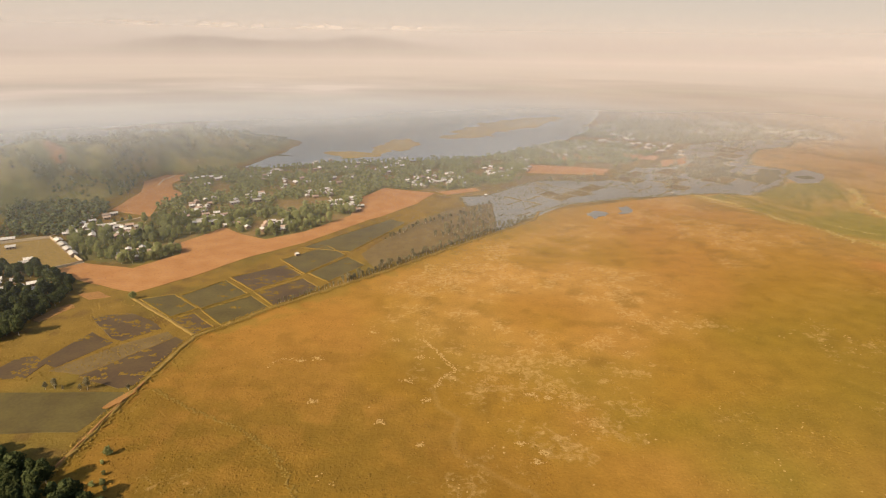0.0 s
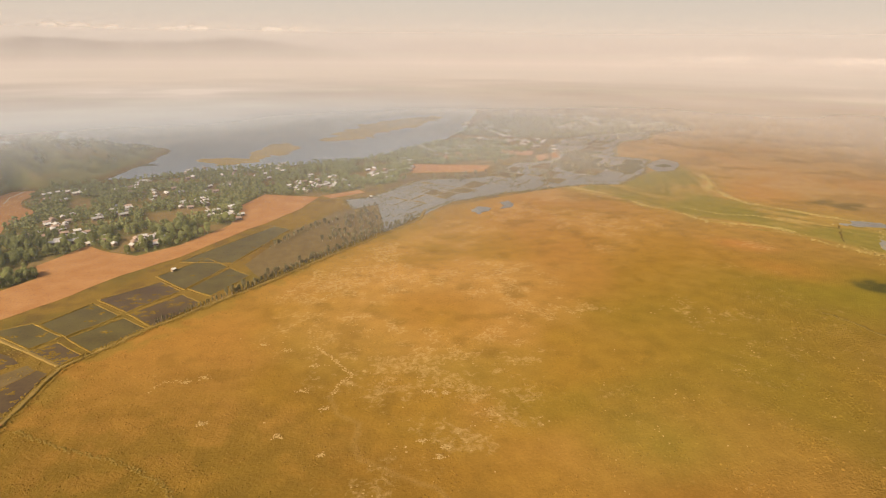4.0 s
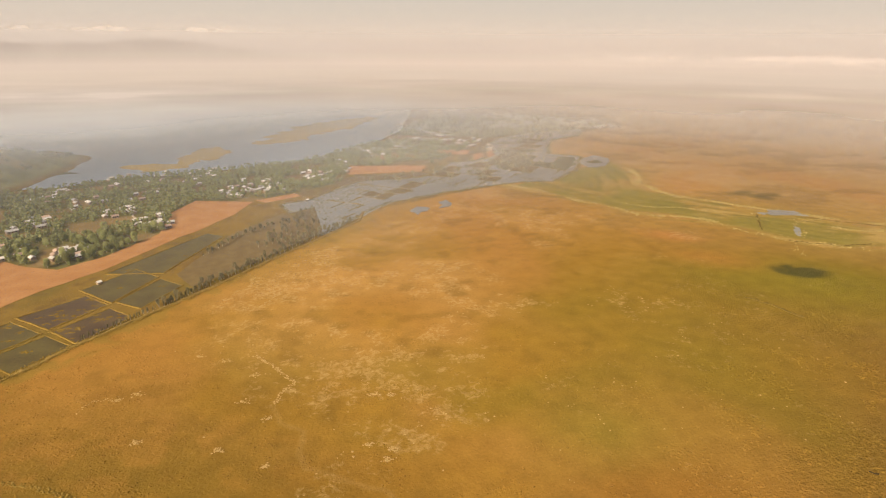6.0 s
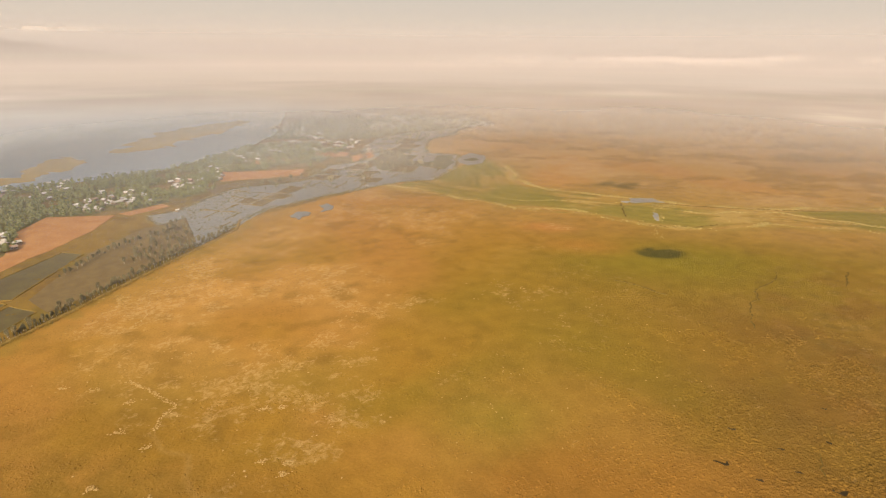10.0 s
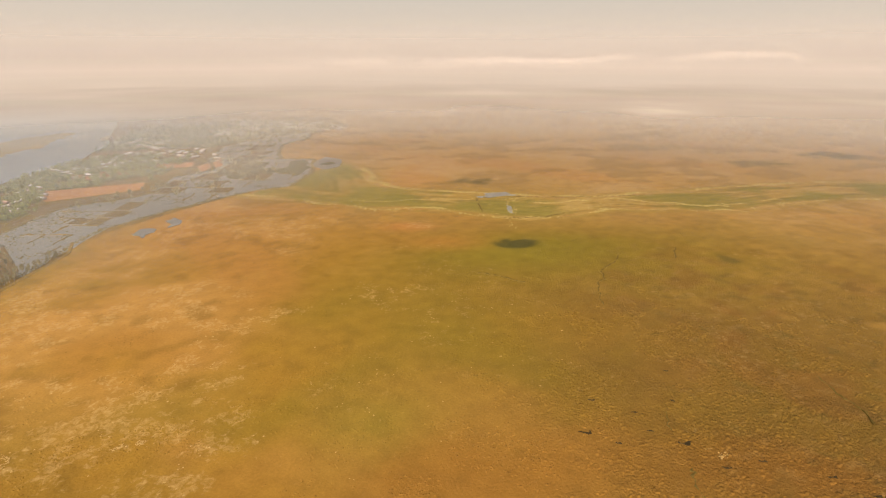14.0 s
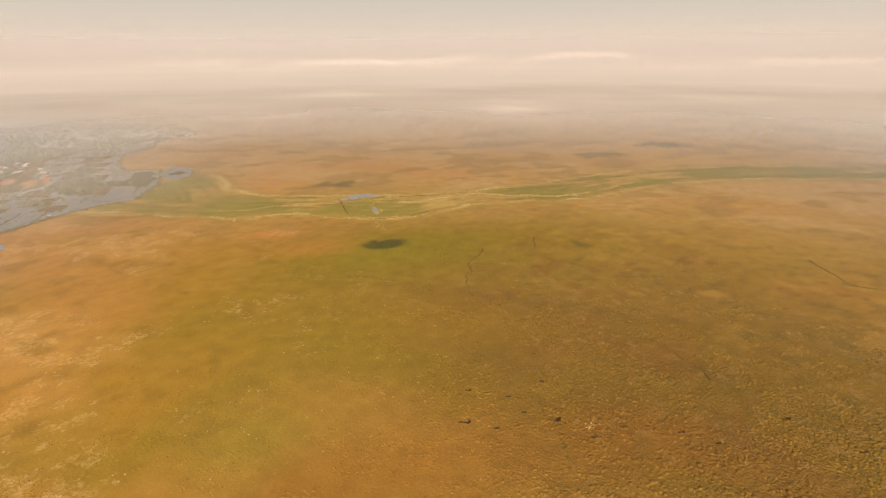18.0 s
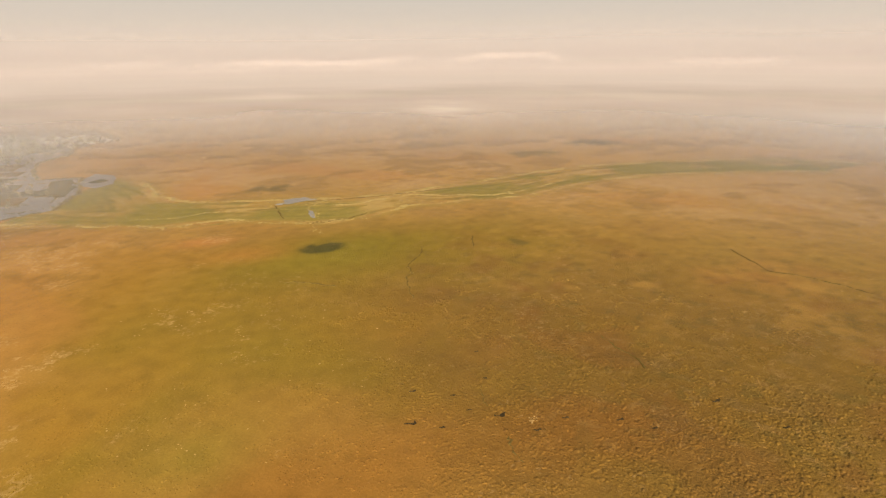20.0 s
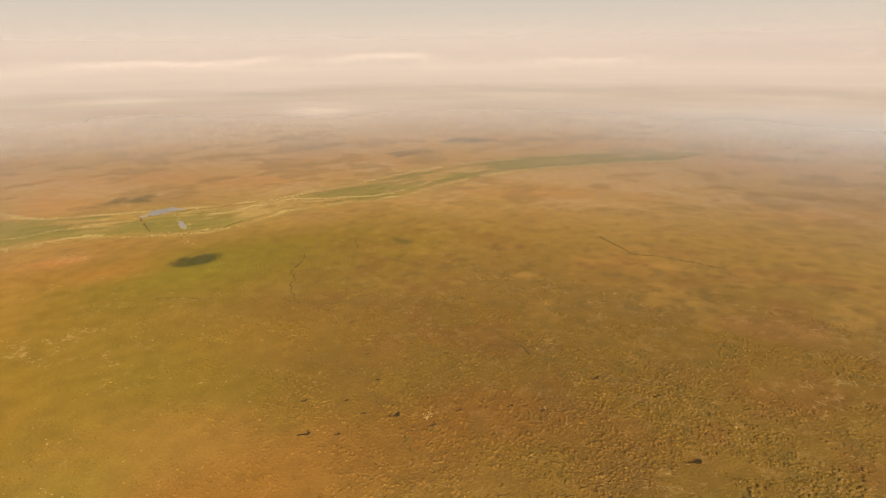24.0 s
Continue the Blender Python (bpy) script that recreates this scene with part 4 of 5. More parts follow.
def stand(ob, x, y, turn, scale=1.0, z=None):
    m = pose(x, y, float(relief(np.array([x]), np.array([y]))[0]) if z is None else z, 0, 0, turn)
    return m @ Matrix.Diagonal((scale, scale, scale * random.uniform(0.9, 1.12), 1))


def plant(kinds, spots, smallest=0.75, largest=1.25):
    """Each spot gets a tree of its own; the first of each kind is the built one."""
    used = set()
    for k, (x, y) in enumerate(spots):
        kind = kinds[k % len(kinds)]
        m = stand(kind, x, y, random.uniform(0, 360), random.uniform(smallest, largest))
        if kind.name in used:
            copy_thing(kind, m)
        else:
            kind.matrix_basis = m
            used.add(kind.name)


def scatter(poly, count, gap, seed, keep_off=(), tries=14):
    """Places at random inside an outline, no nearer to one another than the gap."""
    r = np.random.default_rng(seed)
    xs, ys = [p[0] for p in poly], [p[1] for p in poly]
    pts = r.uniform((min(xs), min(ys)), (max(xs), max(ys)), (count * tries, 2))
    ok = inside(pts[:, 0], pts[:, 1], poly)
    for a, b_, c in keep_off:
        ok &= (pts[:, 0] - a) ** 2 + (pts[:, 1] - b_) ** 2 > c * c
    cells, out = {}, []
    for x, y in pts[ok].tolist():
        i, j = int(x // gap), int(y // gap)
        if any((x - a) ** 2 + (y - b_) ** 2 < gap * gap for p in (-1, 0, 1) for q in (-1, 0, 1) for a, b_ in cells.get((i + p, j + q), ())):
            continue
        cells.setdefault((i, j), []).append((x, y))
        out.append((x, y))
        if len(out) >= count:
            break
    return out


# ---- houses ----
def make_house(length, depth, eaves, rise_, roof_material, label):
    house = new("house")
    tagged(house, label, "house", "village houses")
    bm = bmesh.new()
    hx, hy = length / 2, depth / 2
    low = [bm.verts.new(p) for p in ((-hx, -hy, -0.3), (hx, -hy, -0.3), (hx, hy, -0.3), (-hx, hy, -0.3))]
    top = [bm.verts.new(p) for p in ((-hx, -hy, eaves), (hx, -hy, eaves), (hx, hy, eaves), (-hx, hy, eaves))]
    g0, g1 = bm.verts.new((-hx, 0, eaves + rise_)), bm.verts.new((hx, 0, eaves + rise_))
    for f in ((low[0], low[1], top[1], top[0]), (low[2], low[3], top[3], top[2]), (low[1], low[2], top[2], g1, top[1]), (low[3], low[0], top[0], g0, top[3])):
        bm.faces.new(f)
    part("wall", bm, M_WALL, house)
    over, slope = 0.5, rise_ / hy
    for side in (-1, 1):
        bm = bmesh.new()
        n_rib = max(4, int(length / 0.9))
        ye, ze = side * (hy + over), eaves - slope * over
        rows = []
        for k in range(n_rib * 2 + 1):
            x = -hx - over + (length + 2 * over) * k / (n_rib * 2)
            up = 0.05 if k % 2 else 0.0
            rows.append([bm.verts.new((x, y, z + up + t)) for y, z, t in ((ye, ze, 0.05), (0, eaves + rise_, 0.05), (ye, ze, -0.06), (0, eaves + rise_, -0.06))])
        for a, b in zip(rows, rows[1:]):
            bm.faces.new((a[0], b[0], b[1], a[1]))
            bm.faces.new((a[2], a[3], b[3], b[2]))
            bm.faces.new((a[0], a[2], b[2], b[0]))
        bmesh.ops.recalc_face_normals(bm, faces=bm.faces[:])
        part("roof_panel", bm, roof_material, house)
    bm = bmesh.new()
    box(bm, -0.5, 0.5, -hy - 0.06, -hy + 0.05, 0.0, 2.0)
    part("door", bm, M_DOOR, house, "dark board door")
    for x in (-length * 0.3, length * 0.3):
        bm = bmesh.new()
        box(bm, x - 0.5, x + 0.5, -hy - 0.05, -hy + 0.05, 1.0, 1.9)
        part("window", bm, M_GLASS, house, "small dark window")
    return house


HOUSES = [make_house(6.0, 4.0, 2.3, 0.9, M_TIN, "low house with a pale tin gable roof among trees"),
          make_house(5, 3.6, 2.3, 0.9, M_TIN, "small house with a pale tin gable roof among trees"),
          make_house(8.6, 4.6, 2.5, 1.0, M_TIN, "long house with a whitish tin roof among trees"),
          make_house(5.6, 3.8, 2.3, 0.9, M_RUST_TIN, "low house with a rusty tin gable roof")]
# groups of houses: centre, radii, how many, heading
CLUSTERS = [
    (-248, 536, 14, 23, 9, 35), (-220, 509, 13, 20, 9, 35), (-238, 414, 11, 15, 14, 35), (-277, 468, 13, 19, 14, 35),
    (-293, 467, 13, 20, 6, 35), (-155, 493, 12, 17, 12, 35), (-245, 564, 15, 25, 7, 35), (-212, 589, 15, 26, 9, 35),
    (-229, 699, 17, 35, 10, 35), (-148, 611, 15, 26, 9, 35), (-111, 578, 14, 23, 8, 35), (-96, 553, 13, 21, 4, 35),
    (-43, 677, 16, 30, 12, 35), (-25, 723, 17, 34, 10, 35), (-7, 680, 16, 30, 9, 35), (-185, 775, 19, 41, 6, 35),
    (-134, 779, 19, 41, 8, 35), (-87, 753, 18, 38, 9, 35), (49, 747, 18, 37, 12, 35), (85, 799, 19, 42, 8, 35),
    (143, 913, 22, 56, 14, 35), (197, 951, 23, 62, 14, 35), (250, 967, 24, 65, 16, 35), (292, 960, 24, 66, 10, 35),
    (323, 947, 24, 65, 8, 35), (-190, 494, 13, 18, 4, 35), (-138, 682, 16, 32, 6, 35), (-186, 663, 16, 31, 7, 35),
    (-285, 669, 17, 35, 7, 35), (-84, 792, 19, 41, 6, 35), (432, 1404, 35, 70, 10, 35), (488, 1347, 34, 70, 12, 35),
    (548, 1314, 34, 70, 12, 35), (537, 1204, 31, 70, 12, 35), (598, 1195, 32, 70, 14, 35), (611, 1134, 30, 70, 12, 35),
    (654, 1139, 31, 70, 14, 35), (453, 1154, 29, 70, 10, 35), (292, 1099, 27, 70, 8, 35), (271, 1189, 29, 70, 6, 35),
    (-290, 354, 11, 14, 4, 35), (-267, 351, 10, 13, 3, 35), (-314, 477, 13, 21, 8, 35), (-323, 506, 14, 24, 4, 35),
    (-300, 391, 12, 16, 3, 35), (-340, 426, 13, 19, 2, 35), (-588, 1111, 30, 70, 4, 35), (-523, 1143, 30, 70, 3, 35)]
FAR_GROUPS = set(range(30, 40)) | set(range(20, 25)) | {46, 47}      # too far to pick out
placed, used_house, far_houses = [], set(), []
for k, (cx, cy, rx_, ry_, count, turn) in enumerate(CLUSTERS):
    made = 0
    count = round(count * 1.05)
    for _ in range(count * 30):
        if made >= count:
            break
        a, d = random.uniform(0, 6.28), math.sqrt(random.random())
        x, y = cx + rx_ * d * math.cos(a), cy + ry_ * d * math.sin(a)
        if any((x - p) ** 2 + (y - q) ** 2 < 6.6 ** 2 for p, q, _r in placed):
            continue
        kind = HOUSES[random.choices((0, 1, 2, 3), (5, 5, 2, 3))[0]]
        z = float(relief(np.array([x]), np.array([y]))[0])
        m = pose(x, y, z + 0.05, 0, 0, turn + random.choice((0, 0, 90)) + random.uniform(-9, 9))
        placed.append((x, y, 8.0 if k in (40, 41) else 3.1))
        made += 1
        if k in FAR_GROUPS:
            far_houses.append(np.array(m))
        elif kind.name in used_house:
            copy_thing(kind, m)
        else:
            kind.matrix_basis = m
            used_house.add(kind.name)
HV = np.array([(sx_ * 4, sy_ * 2.3, z_, 1) for z_ in (-0.3, 2.6) for sx_, sy_ in ((-1, -1), (1, -1), (1, 1), (-1, 1))] + [(-4, 0, 3.6, 1), (4, 0, 3.6, 1)] + [(sx_ * 4.4, sy_ * 2.7, 2.5, 1) for sx_, sy_ in ((-1, -1), (1, -1), (1, 1), (-1, 1))] + [(-4.4, 0, 3.75, 1), (4.4, 0, 3.75, 1)])
HF = np.array([(0, 1, 5), (0, 5, 4), (1, 2, 6), (1, 6, 5), (2, 3, 7), (2, 7, 6), (3, 0, 4), (3, 4, 7), (4, 7, 8), (5, 9, 6), (10, 11, 15), (10, 15, 14), (12, 13, 14), (12, 14, 15)])
hv = np.concatenate([(HV @ q.T)[:, :3] for q in far_houses])
hf = np.concatenate([HF + 16 * k for k in range(len(far_houses))])
far_town = new("far_houses", mesh_of("far_houses", hv, hf, M_WALL, second=M_TIN, slots=np.tile([0] * 10 + [1] * 4, len(far_houses))))
tagged(far_town, "far hazy houses with pale tin roofs", "houses", kind="stuff")

for x, y, turn in ((-312, 440, -45), (-302, 430, -45), (-292, 420, -45), (-282, 410, -45), (-352, 440, 30), (-370, 432, 30)):
    copy_thing(HOUSES[2], pose(x, y, 0.1, 0, 0, turn))
    placed.append((x, y, 6.0))

# small pale huts by the ponds, and lanes through the village
for x, y, turn in ((-119, 420, 48), (29, 618, 20), (231, 641, 35)):
    copy_thing(HOUSES[1], pose(x, y, 0.1, 0, 0, turn) @ Matrix.Diagonal((0.55, 0.6, 0.8, 1)))
    placed.append((x, y, 4.0))
for lane in ([(-150, 640), (-137, 618), (-125, 580), (-112, 546)], [(-330, 452), (-319, 486), (-300, 494), (-283, 517)], [(-330, 640), (-338, 668), (-335, 700)]):
    bank("lane", lane, 2.2, 0.3, M_STONE_WALL, "pale sandy lane beside the village trees", "path", step=4.0, rag=0.4, stray=1.5)

# ---- planting ----
BROAD = [make_tree("tree", 7.5, 7.0, 1.6, M_LEAF, 190, 0.52, 1300, "round leafy green tree beside the village houses"),
         make_tree("tree", 9.0, 6.5, 2.2, M_LEAF, 200, 0.50, 1300, "tall leafy green tree in the village edge"),
         make_tree("tree", 5.5, 6.0, 1.0, M_LEAF, 160, 0.48, 1100, "low spreading green tree by the village field")]
DARK = [make_tree("dark_tree", 10.0, 8.5, 2.0, M_DARK_LEAF, 250, 0.72, 2400, "dark dense evergreen tree in a grove", category="tree"),
        make_tree("dark_tree", 12.0, 7.5, 3.5, M_DARK_LEAF, 250, 0.68, 2400, "tall dark evergreen tree with a bare lower trunk", category="tree")]
BARE = [make_bare_tree(6.6, 4.0, "bare grey tree with thin twigs on the dike"), make_bare_tree(8.2, 4.8, "tall bare grey tree with thin twigs on the dike"), make_bare_tree(5.2, 3.2, "small bare grey tree standing in water")]

# the village edge and lanes, tree by tree; the woods behind as one mass
all_spots = [p for p in scatter(VILLAGE, 2900, 4.1, 11, placed) if float(fbm(p[0], p[1], 28, 62, 3)) < 0.60]
all_spots.sort(key=lambda p: p[1] - 0.2 * p[0])
plant(BROAD, all_spots[:290], 0.62, 1.0)


def along_points(line, gap):
    """Places at an even gap along a line."""
    out = []
    for (x0, y0), (x1, y1) in zip(line, line[1:]):
        n_ = int(math.hypot(x1 - x0, y1 - y0) / gap)
        out += [(x0 + (x1 - x0) * j / n_, y0 + (y1 - y0) * j / n_) for j in range(n_)]
    return out


def wood(name, spots, label, sizes, leaf=M_LEAF_FAR, n_clump=18, low=0.8, grain=0.14):
    """Many trees that nobody could count, as one mass of crowns and trunks."""
    pieces = []
    heights = relief(np.array([p[0] for p in spots]), np.array([p[1] for p in spots]))
    for (x, y), z in zip(spots, heights.tolist()):
        h = random.uniform(*sizes)
        pts = crown_points(n_clump, h, h * random.uniform(0.75, 1.05), low, random.uniform(0, 6)) + np.array((x, y, z))
        pieces.append(clumps(pts, h * grain * rng.uniform(0.5, 1.3, n_clump), 0.5))
        pieces.append(limb((x, y, z - 0.4), (x, y, z + h * 0.6), 0.16, 0.08, 4))
    ob = new(name, mesh_of(name, *join_arrays(*pieces), leaf))
    return tagged(ob, label, "trees", kind="stuff")


wood("village_trees", all_spots[290:], "dense green trees between the village houses", (4.0, 7.0))
far_spots = scatter(FAR_VILLAGE, 700, 9.0, 13, placed)
wood("far_village_trees", far_spots, "grey-green trees round far hazy houses", (5, 8), n_clump=7)
HILL_AREA = [(-600, 400), (-330, 450), (-325, 540), (-340, 640), (-360, 735), (-290, 800), (-270, 1000), (-420, 900), (-620, 640)]
hill_spots = [p for p in scatter(HILL_AREA, 2300, 4.2, 17) if hill(np.array([p[0]]), np.array([p[1]]))[0] > 1.0 and float(fbm(p[0], p[1], 22, 19, 3)) > 0.53]
wood("hill_scrub", hill_spots, "green scrub and low trees on the hillside", (2.4, 6.0), M_HILL_LEAF, 9, 0.2, 0.24)
crest_trees = [(x + random.uniform(-5, 5), y + random.uniform(-5, 5)) for x, y in along_points(HILL[:4], 9.0)]
wood("crest_trees", crest_trees, "scattered trees along the hill crest", (5.0, 9.0), M_HILL_LEAF, 10, 2.2, 0.17)
FOOT = [(-372, 448), (-318, 455), (-322, 531), (-345, 560), (-400, 520)]
wood("hill_foot_trees", scatter(FOOT, 260, 4.8, 23, placed), "dense dark green trees at the foot of the hill", (4.5, 8), M_HILL_LEAF, 16, 0.8, 0.17)

GROVE = [(-330, 372), (-279, 374), (-246, 357), (-238, 333), (-238, 303), (-232, 282), (-250, 268), (-330, 300)]
plant(DARK, scatter(GROVE, 230, 4.3, 29, placed), 0.62, 1.0)
GROVE_NEAR = [(-205, 186), (-176, 185), (-160, 181), (-147, 174), (-133, 165), (-112, 157), (-110, 138), (-205, 138)]
plant([copy_thing(k, pose(0, 0, 0)) for k in DARK], scatter(GROVE_NEAR, 110, 4.6, 31), 0.7, 1.05)
plant([copy_thing(BROAD[2], pose(0, 0, 0))], [(-131.5, 189), (-131, 184), (-127, 178), (-124.5, 173), (-122, 170), (-128, 172)], 0.5, 0.75)
plant([copy_thing(BROAD[0], pose(0, 0, 0))], [(-198, 335)], 0.6, 0.7)


def along(line, start, end, gap, side, seed):
    r = random.Random(seed)
    out, run = [], 0.0
    for (x0, y0), (x1, y1) in zip(line, line[1:]):
        s = math.hypot(x1 - x0, y1 - y0)
        d = 0.0
        while d < s:
            if start <= run + d <= end:
                o = side + r.uniform(-1.2, 1.2)
                out.append((x0 + (x1 - x0) * d / s - (y1 - y0) / s * o, y0 + (y1 - y0) * d / s + (x1 - x0) / s * o))
            d += gap * r.uniform(0.6, 1.4)
        run += s
    return out


# a row of pale stems first, then the closed belt along the dike, and a second belt across the fallow plot
plant([make_bare_tree(5.0, 1.2, "thin bare pale stem standing on the dike")], along(DIKE, 212, 300, 2.1, 2.5, 5), 0.6, 1.1)
bare = along(DIKE, 262, 470, 3.2, 3.5, 3) + along(DIKE, 290, 470, 6.0, 8.0, 4)
bare += along([(-57, 463), (-34, 505), (-5, 534), (27, 556)], 0, 400, 4.2, 0, 6)
bare += scatter([(-20, 470), (5, 540), (30, 590), (36, 515), (10, 472)], 75, 4.2, 37)
bare += [(-185, 233), (-181, 233.5), (-177, 233), (-169, 233), (-166, 233.5), (-147.5, 234)]
bare += scatter([(95, 690), (180, 735), (280, 800), (330, 860), (400, 830), (360, 710), (180, 650)], 95, 6.0, 39)
bare += scatter([(340, 930), (450, 1040), (560, 1060), (430, 930)], 30, 9.0, 41)
plant(BARE, bare[:250], 0.55, 1.05)
wood("drowned_trees", bare[250:], "grey-brown drowned trees in the flooded plots", (4.5, 8.5), M_DRY_LEAF, 14, 2.2)

# ---- yard walls and long sheds ----
def masonry(name, line, width, height, label):
    return bank(name, line, width, height, M_STONE_WALL, label, "wall", step=6.0, rag=0.05)


masonry("yard_wall", [(-420, 408), (-354, 433), (-325, 450)], 1.0, 2.0, "long pale masonry wall round a yard")
masonry("yard_wall", [(-325, 450), (-296, 422), (-267, 397)], 1.0, 2.0, "long pale masonry wall round a yard")
masonry("yard_wall", [(-267, 397), (-280, 380)], 0.8, 1.6, "low pale masonry wall beside the red field")

# ---- marsh details ----
HOLES = [(184, 123, 3.2), (206, 136, 2.2), (208, 92, 3.4), (205, 106, 2.2), (188, 110, 1.6), (212, 118, 1.8), (233, 112, 1.5), (255, 128, 1.4), (206, 74, 2.2), (220, 67, 2.0), (231, 32, 1.6), (230, 46, 1.8), (266, 12, 2.4), (258, -16, 2.2), (214, -30, 3.0)]
HOLES = [(x, y, s * 0.72) for x, y, s in HOLES]
for x, y, s in HOLES:
    ring = [(x + s * math.cos(a) * random.uniform(0.5, 1.5) * 0.8, y - s * 0.6 * math.cos(a) + s * 0.42 * math.sin(a) * random.uniform(0.3, 1.7) + 0.35 * s * math.cos(2 * a)) for a in np.linspace(0, 6.28, 14)[:-1]]
    flat_sheet("marsh_pool", ring, 0.42, M_BLACK_POOL, "small black pool in the marsh grass", "pool", 0.6, 0.8)
reed_pts, reed_size = [], []
MIDDLE = [(471, 406), (496, 383), (549, 358), (565, 330), (580, 296), (605, 262)]
for line, thick_, gap_ in ((CHANNEL_LOW, 2.2, 0.16), (CHANNEL_HIGH, 1.9, 0.2), (MIDDLE, 1.1, 0.22), ([(323, 545), (360, 513), (385, 500), (422, 465), (444, 458)], 1.2, 0.8), ([(a + 16, b_ + 17) for a, b_ in CHANNEL_LOW[6:12]], 2.0, 0.7), ([(430, 384), (441, 396), (450, 412), (470, 428), (488, 432)], 2.2, 0.4), ([(418, 395), (409, 380), (396, 356), (388, 345)], 2.0, 0.6)):
    c = np.array(along(line, 0, 9999, gap_, 0, 811))
    c = c + 22 * np.stack([fbm(c[:, 0], c[:, 1], 30, 813, 3) - 0.5, fbm(c[:, 0], c[:, 1], 30, 817, 3) - 0.5], 1) + rng.normal(size=c.shape) * thick_
    c = c[fbm(c[:, 0], c[:, 1], 24, 819, 4) + 0.1 * rng.normal(size=len(c)) > 0.53]
    reed_pts.append(np.concatenate([c, relief(c[:, 0], c[:, 1])[:, None] + 0.25], 1))
    reed_size.append(rng.uniform(0.3, 0.9, len(c)) * (0.42 + 0.0008 * np.hypot(c[:, 0], c[:, 1])))
channel_reeds = new("channel_reeds", mesh_of("channel_reeds", *clumps(np.concatenate(reed_pts), np.concatenate(reed_size), 0.55, 0.4), M_PALE_REED))
tagged(channel_reeds, "pale yellow-green reeds along the channel banks", "reeds", kind="stuff")
# low dark strips added in place of sunken ditches and cracks
for line in ([(404, 380), (420, 368), (436, 358), (470, 354)], [(470, 440), (490, 420), (516, 396), (560, 366), (620, 322)], [(440, 455), (428, 440), (412, 420), (404, 408)],
             [(396, 250), (382, 241), (369, 237), (358, 236), (350, 232), (340, 224), (331, 222), (313, 207), (296, 192)], [(442, 226), (425, 218), (408, 207)], [(282, 289), (288, 280), (290, 268), (295, 249)],
             [(223, 110), (216, 105), (211, 100)], [(196, 83), (191, 79), (187, 75), (183, 69)], [(306, 77), (296, 65), (289, 52), (276, 44)], [(504, 29), (480, 10), (465, 1), (464, -20), (458, -44), (446, -65)]):
    bent = []
    for (x0, y0), (x1, y1) in zip(line, line[1:]):
        bent += [(x0 + (x1 - x0) * j / 4 + random.uniform(-1.2, 1.2), y0 + (y1 - y0) * j / 4 + random.uniform(-1.2, 1.2)) for j in range(4)]
    bank("ditch_strip", bent, 0.45 + 0.0011 * (abs(line[0][0]) + abs(line[0][1])), 0.35, M_DITCH_STRIP, "thin dark strip standing in for a marsh ditch", "sedge", step=1.5, rag=0.95, stray=1.5)

# tussocks over the near marsh, coloured by what grows there
TUSSOCKS = 52000
ta = np.radians(rng.uniform(-44, 112, TUSSOCKS * 3))
tr = np.sqrt(rng.uniform(150.0 ** 2, 400.0 ** 2, TUSSOCKS * 3))
tx, ty = tr * np.sin(ta), tr * np.cos(ta)
rugged = ramp(tx * 0.8 - ty * 0.55, -20, 150)
tufty = fbm(tx, ty, 18, 81, 4) + 0.5 * (fbm(tx, ty, 4.5, 85, 3) - 0.5) + rng.uniform(-0.06, 0.06, len(tx))
keep = ~land_mask(tx, ty) & (to_line(tx, ty, DIKE) > 4) & (tufty + 0.13 * rugged + 0.05 * ramp(tr, 330, 200) - 0.16 * ramp(tr, 290, 400) + 0.13 * ramp(tx, -30, -90) > 0.62)
tx, ty, rugged = tx[keep][:TUSSOCKS], ty[keep][:TUSSOCKS], rugged[keep][:TUSSOCKS]
k = len(tx)
size = (0.22 + 0.75 * rng.uniform(0, 1, k) ** 2.6) * (0.6 + 0.5 * rugged)
spokes = np.arange(5) * 2 * np.pi / 5
lump = np.concatenate([np.stack([np.cos(spokes) * 1.25, np.sin(spokes) * 1.25, 0 * spokes - 0.25], 1), np.stack([np.cos(spokes + 0.4) * 0.7, np.sin(spokes + 0.4) * 0.7, 0 * spokes + 0.30], 1), [(0, 0, 0.46)]])
lump_f = np.array([(j, (j + 1) % 5, 5 + j) for j in range(5)] + [((j + 1) % 5, 5 + (j + 1) % 5, 5 + j) for j in range(5)] + [(5 + j, 5 + (j + 1) % 5, 10) for j in range(5)])
tv = lump[None] * (1 + 0.45 * rng.uniform(-1, 1, (k, 11, 1))) * size[:, None, None] + np.stack([tx, ty, relief(tx, ty)], 1)[:, None, :]
tf = lump_f[None] + 11 * np.arange(k)[:, None, None]
tc = np.repeat(cover(tx, ty) * rng.uniform(0.76, 1.06, (k, 1)), 11, axis=0)
tc[:, 3] *= 0.6
tussocks = new("tussocks", mesh_of("tussocks", tv.reshape(-1, 3), tf.reshape(-1, 3), M_TUSSOCK, tc, True, rough=np.full(k * 11, 0.3)))
tagged(tussocks, "tussocks of dry golden sedge over the marsh", "grass", kind="stuff")

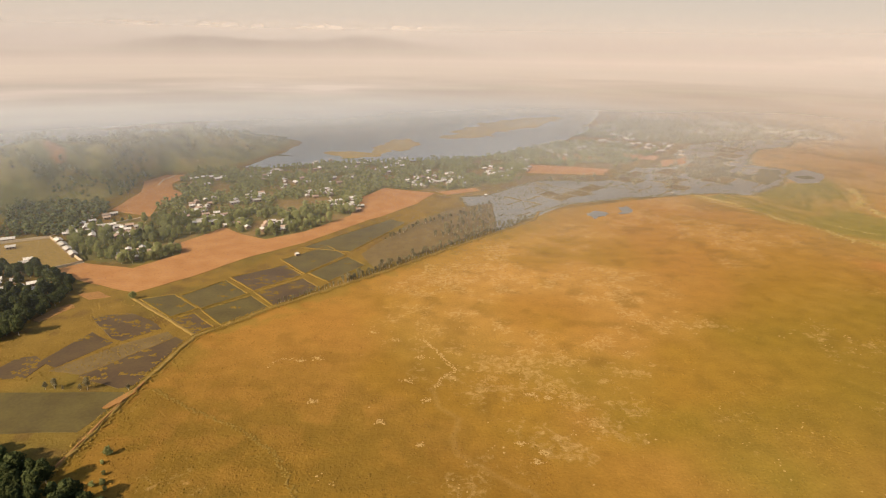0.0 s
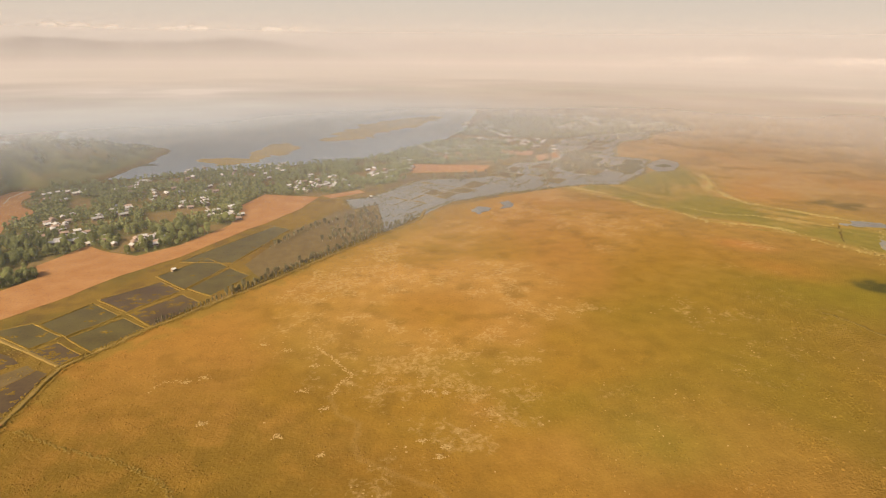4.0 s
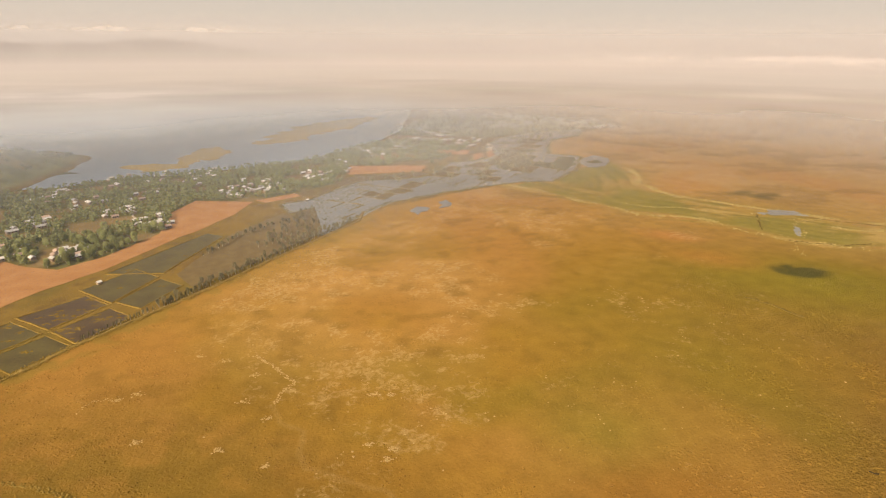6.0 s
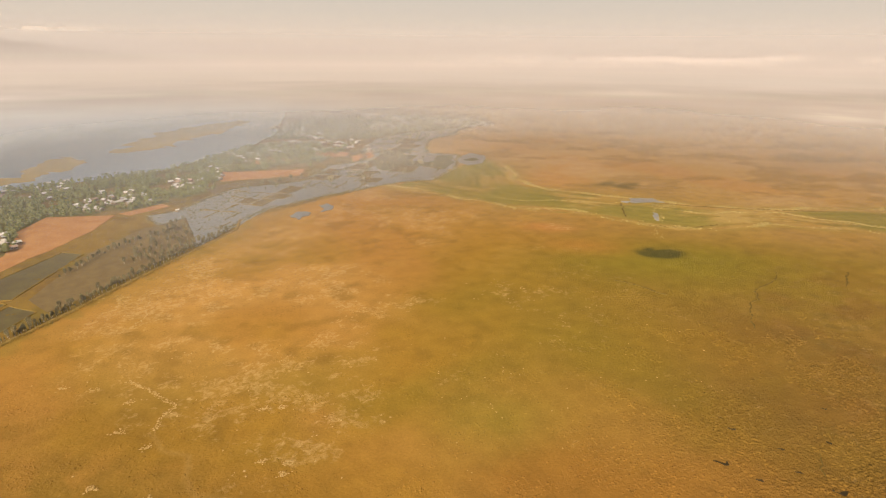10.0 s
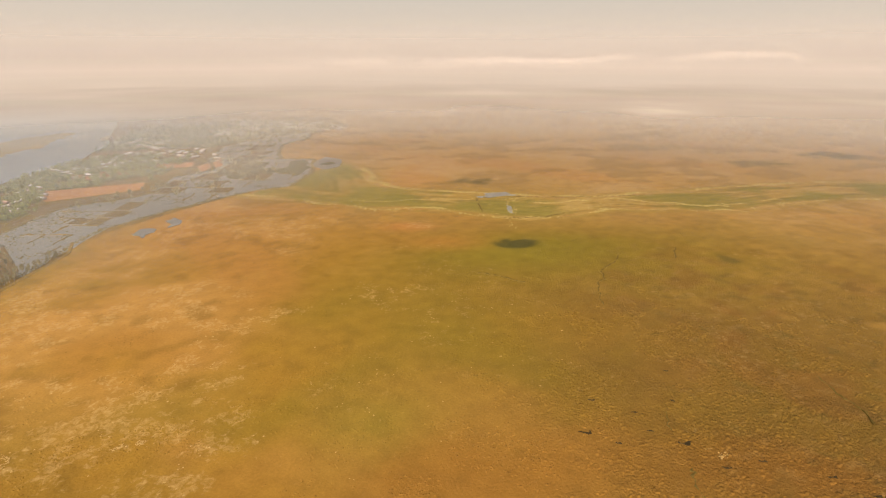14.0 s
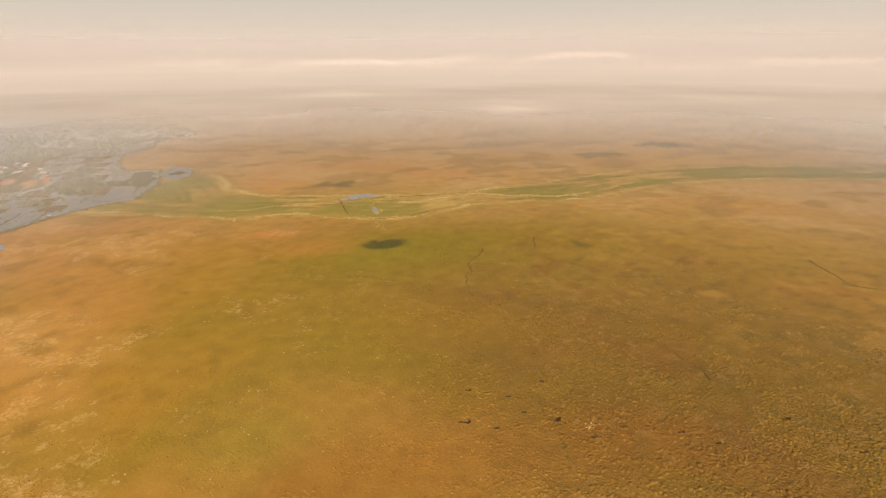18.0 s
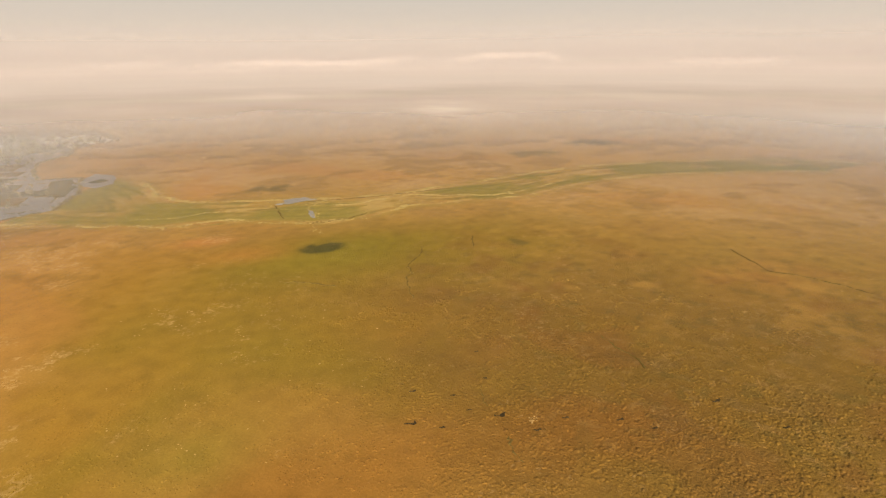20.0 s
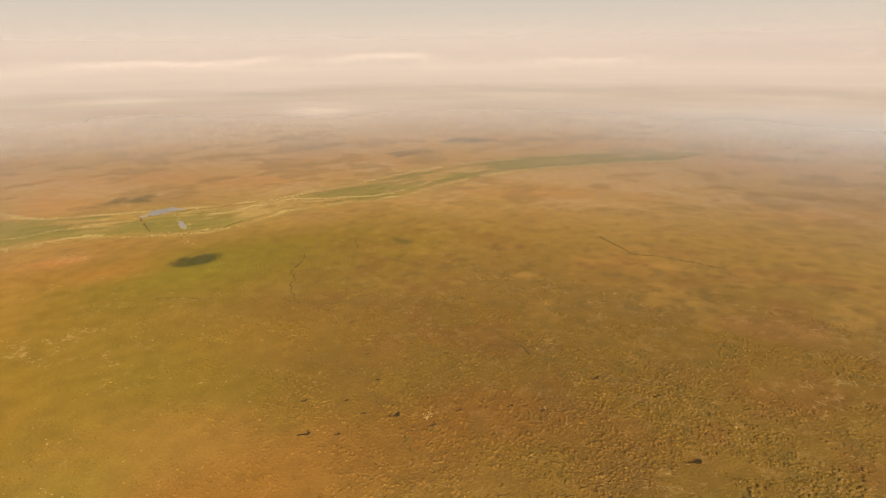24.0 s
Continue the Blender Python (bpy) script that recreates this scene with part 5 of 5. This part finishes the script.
# bleached mounds: loose heaps of pale blades
MOUNDS = [(212, 79), (-12, 232), (-22, 248), (-31, 215), (-62, 229), (32, 192), (35, 239), (42, 236), (27, 203), (35, 198), (-17, 271), (-32, 289), (-69, 267), (-77, 264), (-45, 297), (-13, 200)]
mound_pts = []
for x, y in MOUNDS:
    c = rng.normal(size=(26, 2)) * np.array((1.3, 0.9)) + np.array((x, y))
    mound_pts.append(np.concatenate([c, relief(c[:, 0], c[:, 1])[:, None] + 0.25], 1))
for line, gap_ in (([(-18, 291), (-15, 287), (-8, 275), (-1, 262), (1, 257), (-6, 253), (-8, 243)], 0.35), ([(-3, 395), (-8, 380), (-6, 370), (-16, 352)], 0.8), ([(-92, 258), (-86, 266), (-76, 265)], 0.9)):
    c = np.array(along(line, 0, 999, gap_, 0, 55))
    c = c + 2.2 * np.stack([fbm(c[:, 0], c[:, 1], 6, 57, 3) - 0.5, fbm(c[:, 0], c[:, 1], 6, 59, 3) - 0.5], 1)
    mound_pts.append(np.concatenate([c, relief(c[:, 0], c[:, 1])[:, None] + 0.2], 1))
cand = rng.uniform((-60, 150), (260, 330), (5000, 2))
dense = cover(cand[:, 0], cand[:, 1])[:, 3]
cand = cand[(fbm(cand[:, 0], cand[:, 1], 9, 83, 3) + 0.12 * dense + 0.09 * rng.normal(size=len(cand)) > 0.87) & ~land_mask(cand[:, 0], cand[:, 1])]
mound_pts.append(np.concatenate([cand, relief(cand[:, 0], cand[:, 1])[:, None] + 0.2], 1))
mp = np.concatenate(mound_pts)
mounds = new("straw_mounds", mesh_of("straw_mounds", *clumps(mp, rng.uniform(0.2, 0.5, len(mp)), 0.5, 0.3), M_STRAW))
tagged(mounds, "loose pale mounds of bleached straw on the marsh", "straw", kind="stuff")


# weeds and reeds in the dark ponds
weed = []
for clear, poly in PONDS:
    spots_ = scatter(poly, 26 if not clear else 8, 1.6, 301 + int(abs(poly[0][0])))
    for x, y in spots_:
        if float(fbm(x, y, 12, 305, 3)) > (0.45 if not clear else 0.58):
            c = rng.normal(size=(7, 2)) * np.array((1.4, 0.6)) + np.array((x, y))
            weed.append(np.concatenate([c, np.full((7, 1), 0.16)], 1))
wp = np.concatenate(weed)
weeds = new("pond_weeds", mesh_of("pond_weeds", *clumps(wp, rng.uniform(0.4, 1.0, len(wp)), 0.5, 0.12), M_SEDGE_PALE))
tagged(weeds, "mats of pale weed floating in the ponds", "weeds", kind="stuff")
# growth along the shore of the paddies, and rafts of it in the water
c = np.array(along(INLET + INLET[:1], 0, 99999, 0.55, 0, 821))
c = c + 9 * np.stack([fbm(c[:, 0], c[:, 1], 18, 823, 3) - 0.5, fbm(c[:, 0], c[:, 1], 18, 827, 3) - 0.5], 1) + 1.6 * rng.normal(size=c.shape)
raft = rng.uniform((0, 480), (600, 1090), (26000, 2))
raft = raft[inside(raft[:, 0], raft[:, 1], INLET) & (fbm(raft[:, 0] + raft[:, 1], raft[:, 0] - raft[:, 1], 30, 829, 4) + 0.05 * rng.normal(size=len(raft)) > 0.57)]
c = np.concatenate([c, raft])
shore = new("shore_reeds", mesh_of("shore_reeds", *clumps(np.concatenate([c, np.full((len(c), 1), 0.25)], 1), rng.uniform(0.35, 1.0, len(c)) * (0.5 + 0.0008 * np.hypot(c[:, 0], c[:, 1])), 0.55, 0.5), M_SHORE_REED))
tagged(shore, "brown and olive reeds along the flooded plots", "reeds", kind="stuff")
# rough growth along the dike and on the waste land by the ponds
gp = []
for x, y in along(DIKE, 0, 430, 0.5, 0, 401) + along(DIKE, 0, 430, 0.9, -2.5, 403) + along(DIKE, 0, 240, 0.9, 2.4, 405):
    gp.append((x, y, 0.5))
waste = scatter([(-240, 240), (-240, 300), (-215, 345), (-150, 300), (-150, 236)], 1100, 1.8, 407)
gp += [(x, y, 0.2) for x, y in waste if float(fbm(x, y, 11, 409, 3)) > 0.52 and not any(inside(np.array([x]), np.array([y]), q)[0] for _c, q in PONDS)]
OLD_DITCH = [(-136, 235), (-122, 226), (-109, 218), (-92, 210), (-80, 202), (-68, 192), (-63, 184), (-55, 170), (-52, 150)]
gp += [(x, y, 0.15) for x, y in along(OLD_DITCH, 0, 999, 0.45, 0, 411)]
gp = np.array(gp)
growth = new("rough_grass", mesh_of("rough_grass", *clumps(gp, rng.uniform(0.25, 0.6, len(gp)), 0.5, 0.45), M_SEDGE_PALE))
tagged(growth, "rough yellow grass along the dike and the ponds", "grass", kind="stuff")
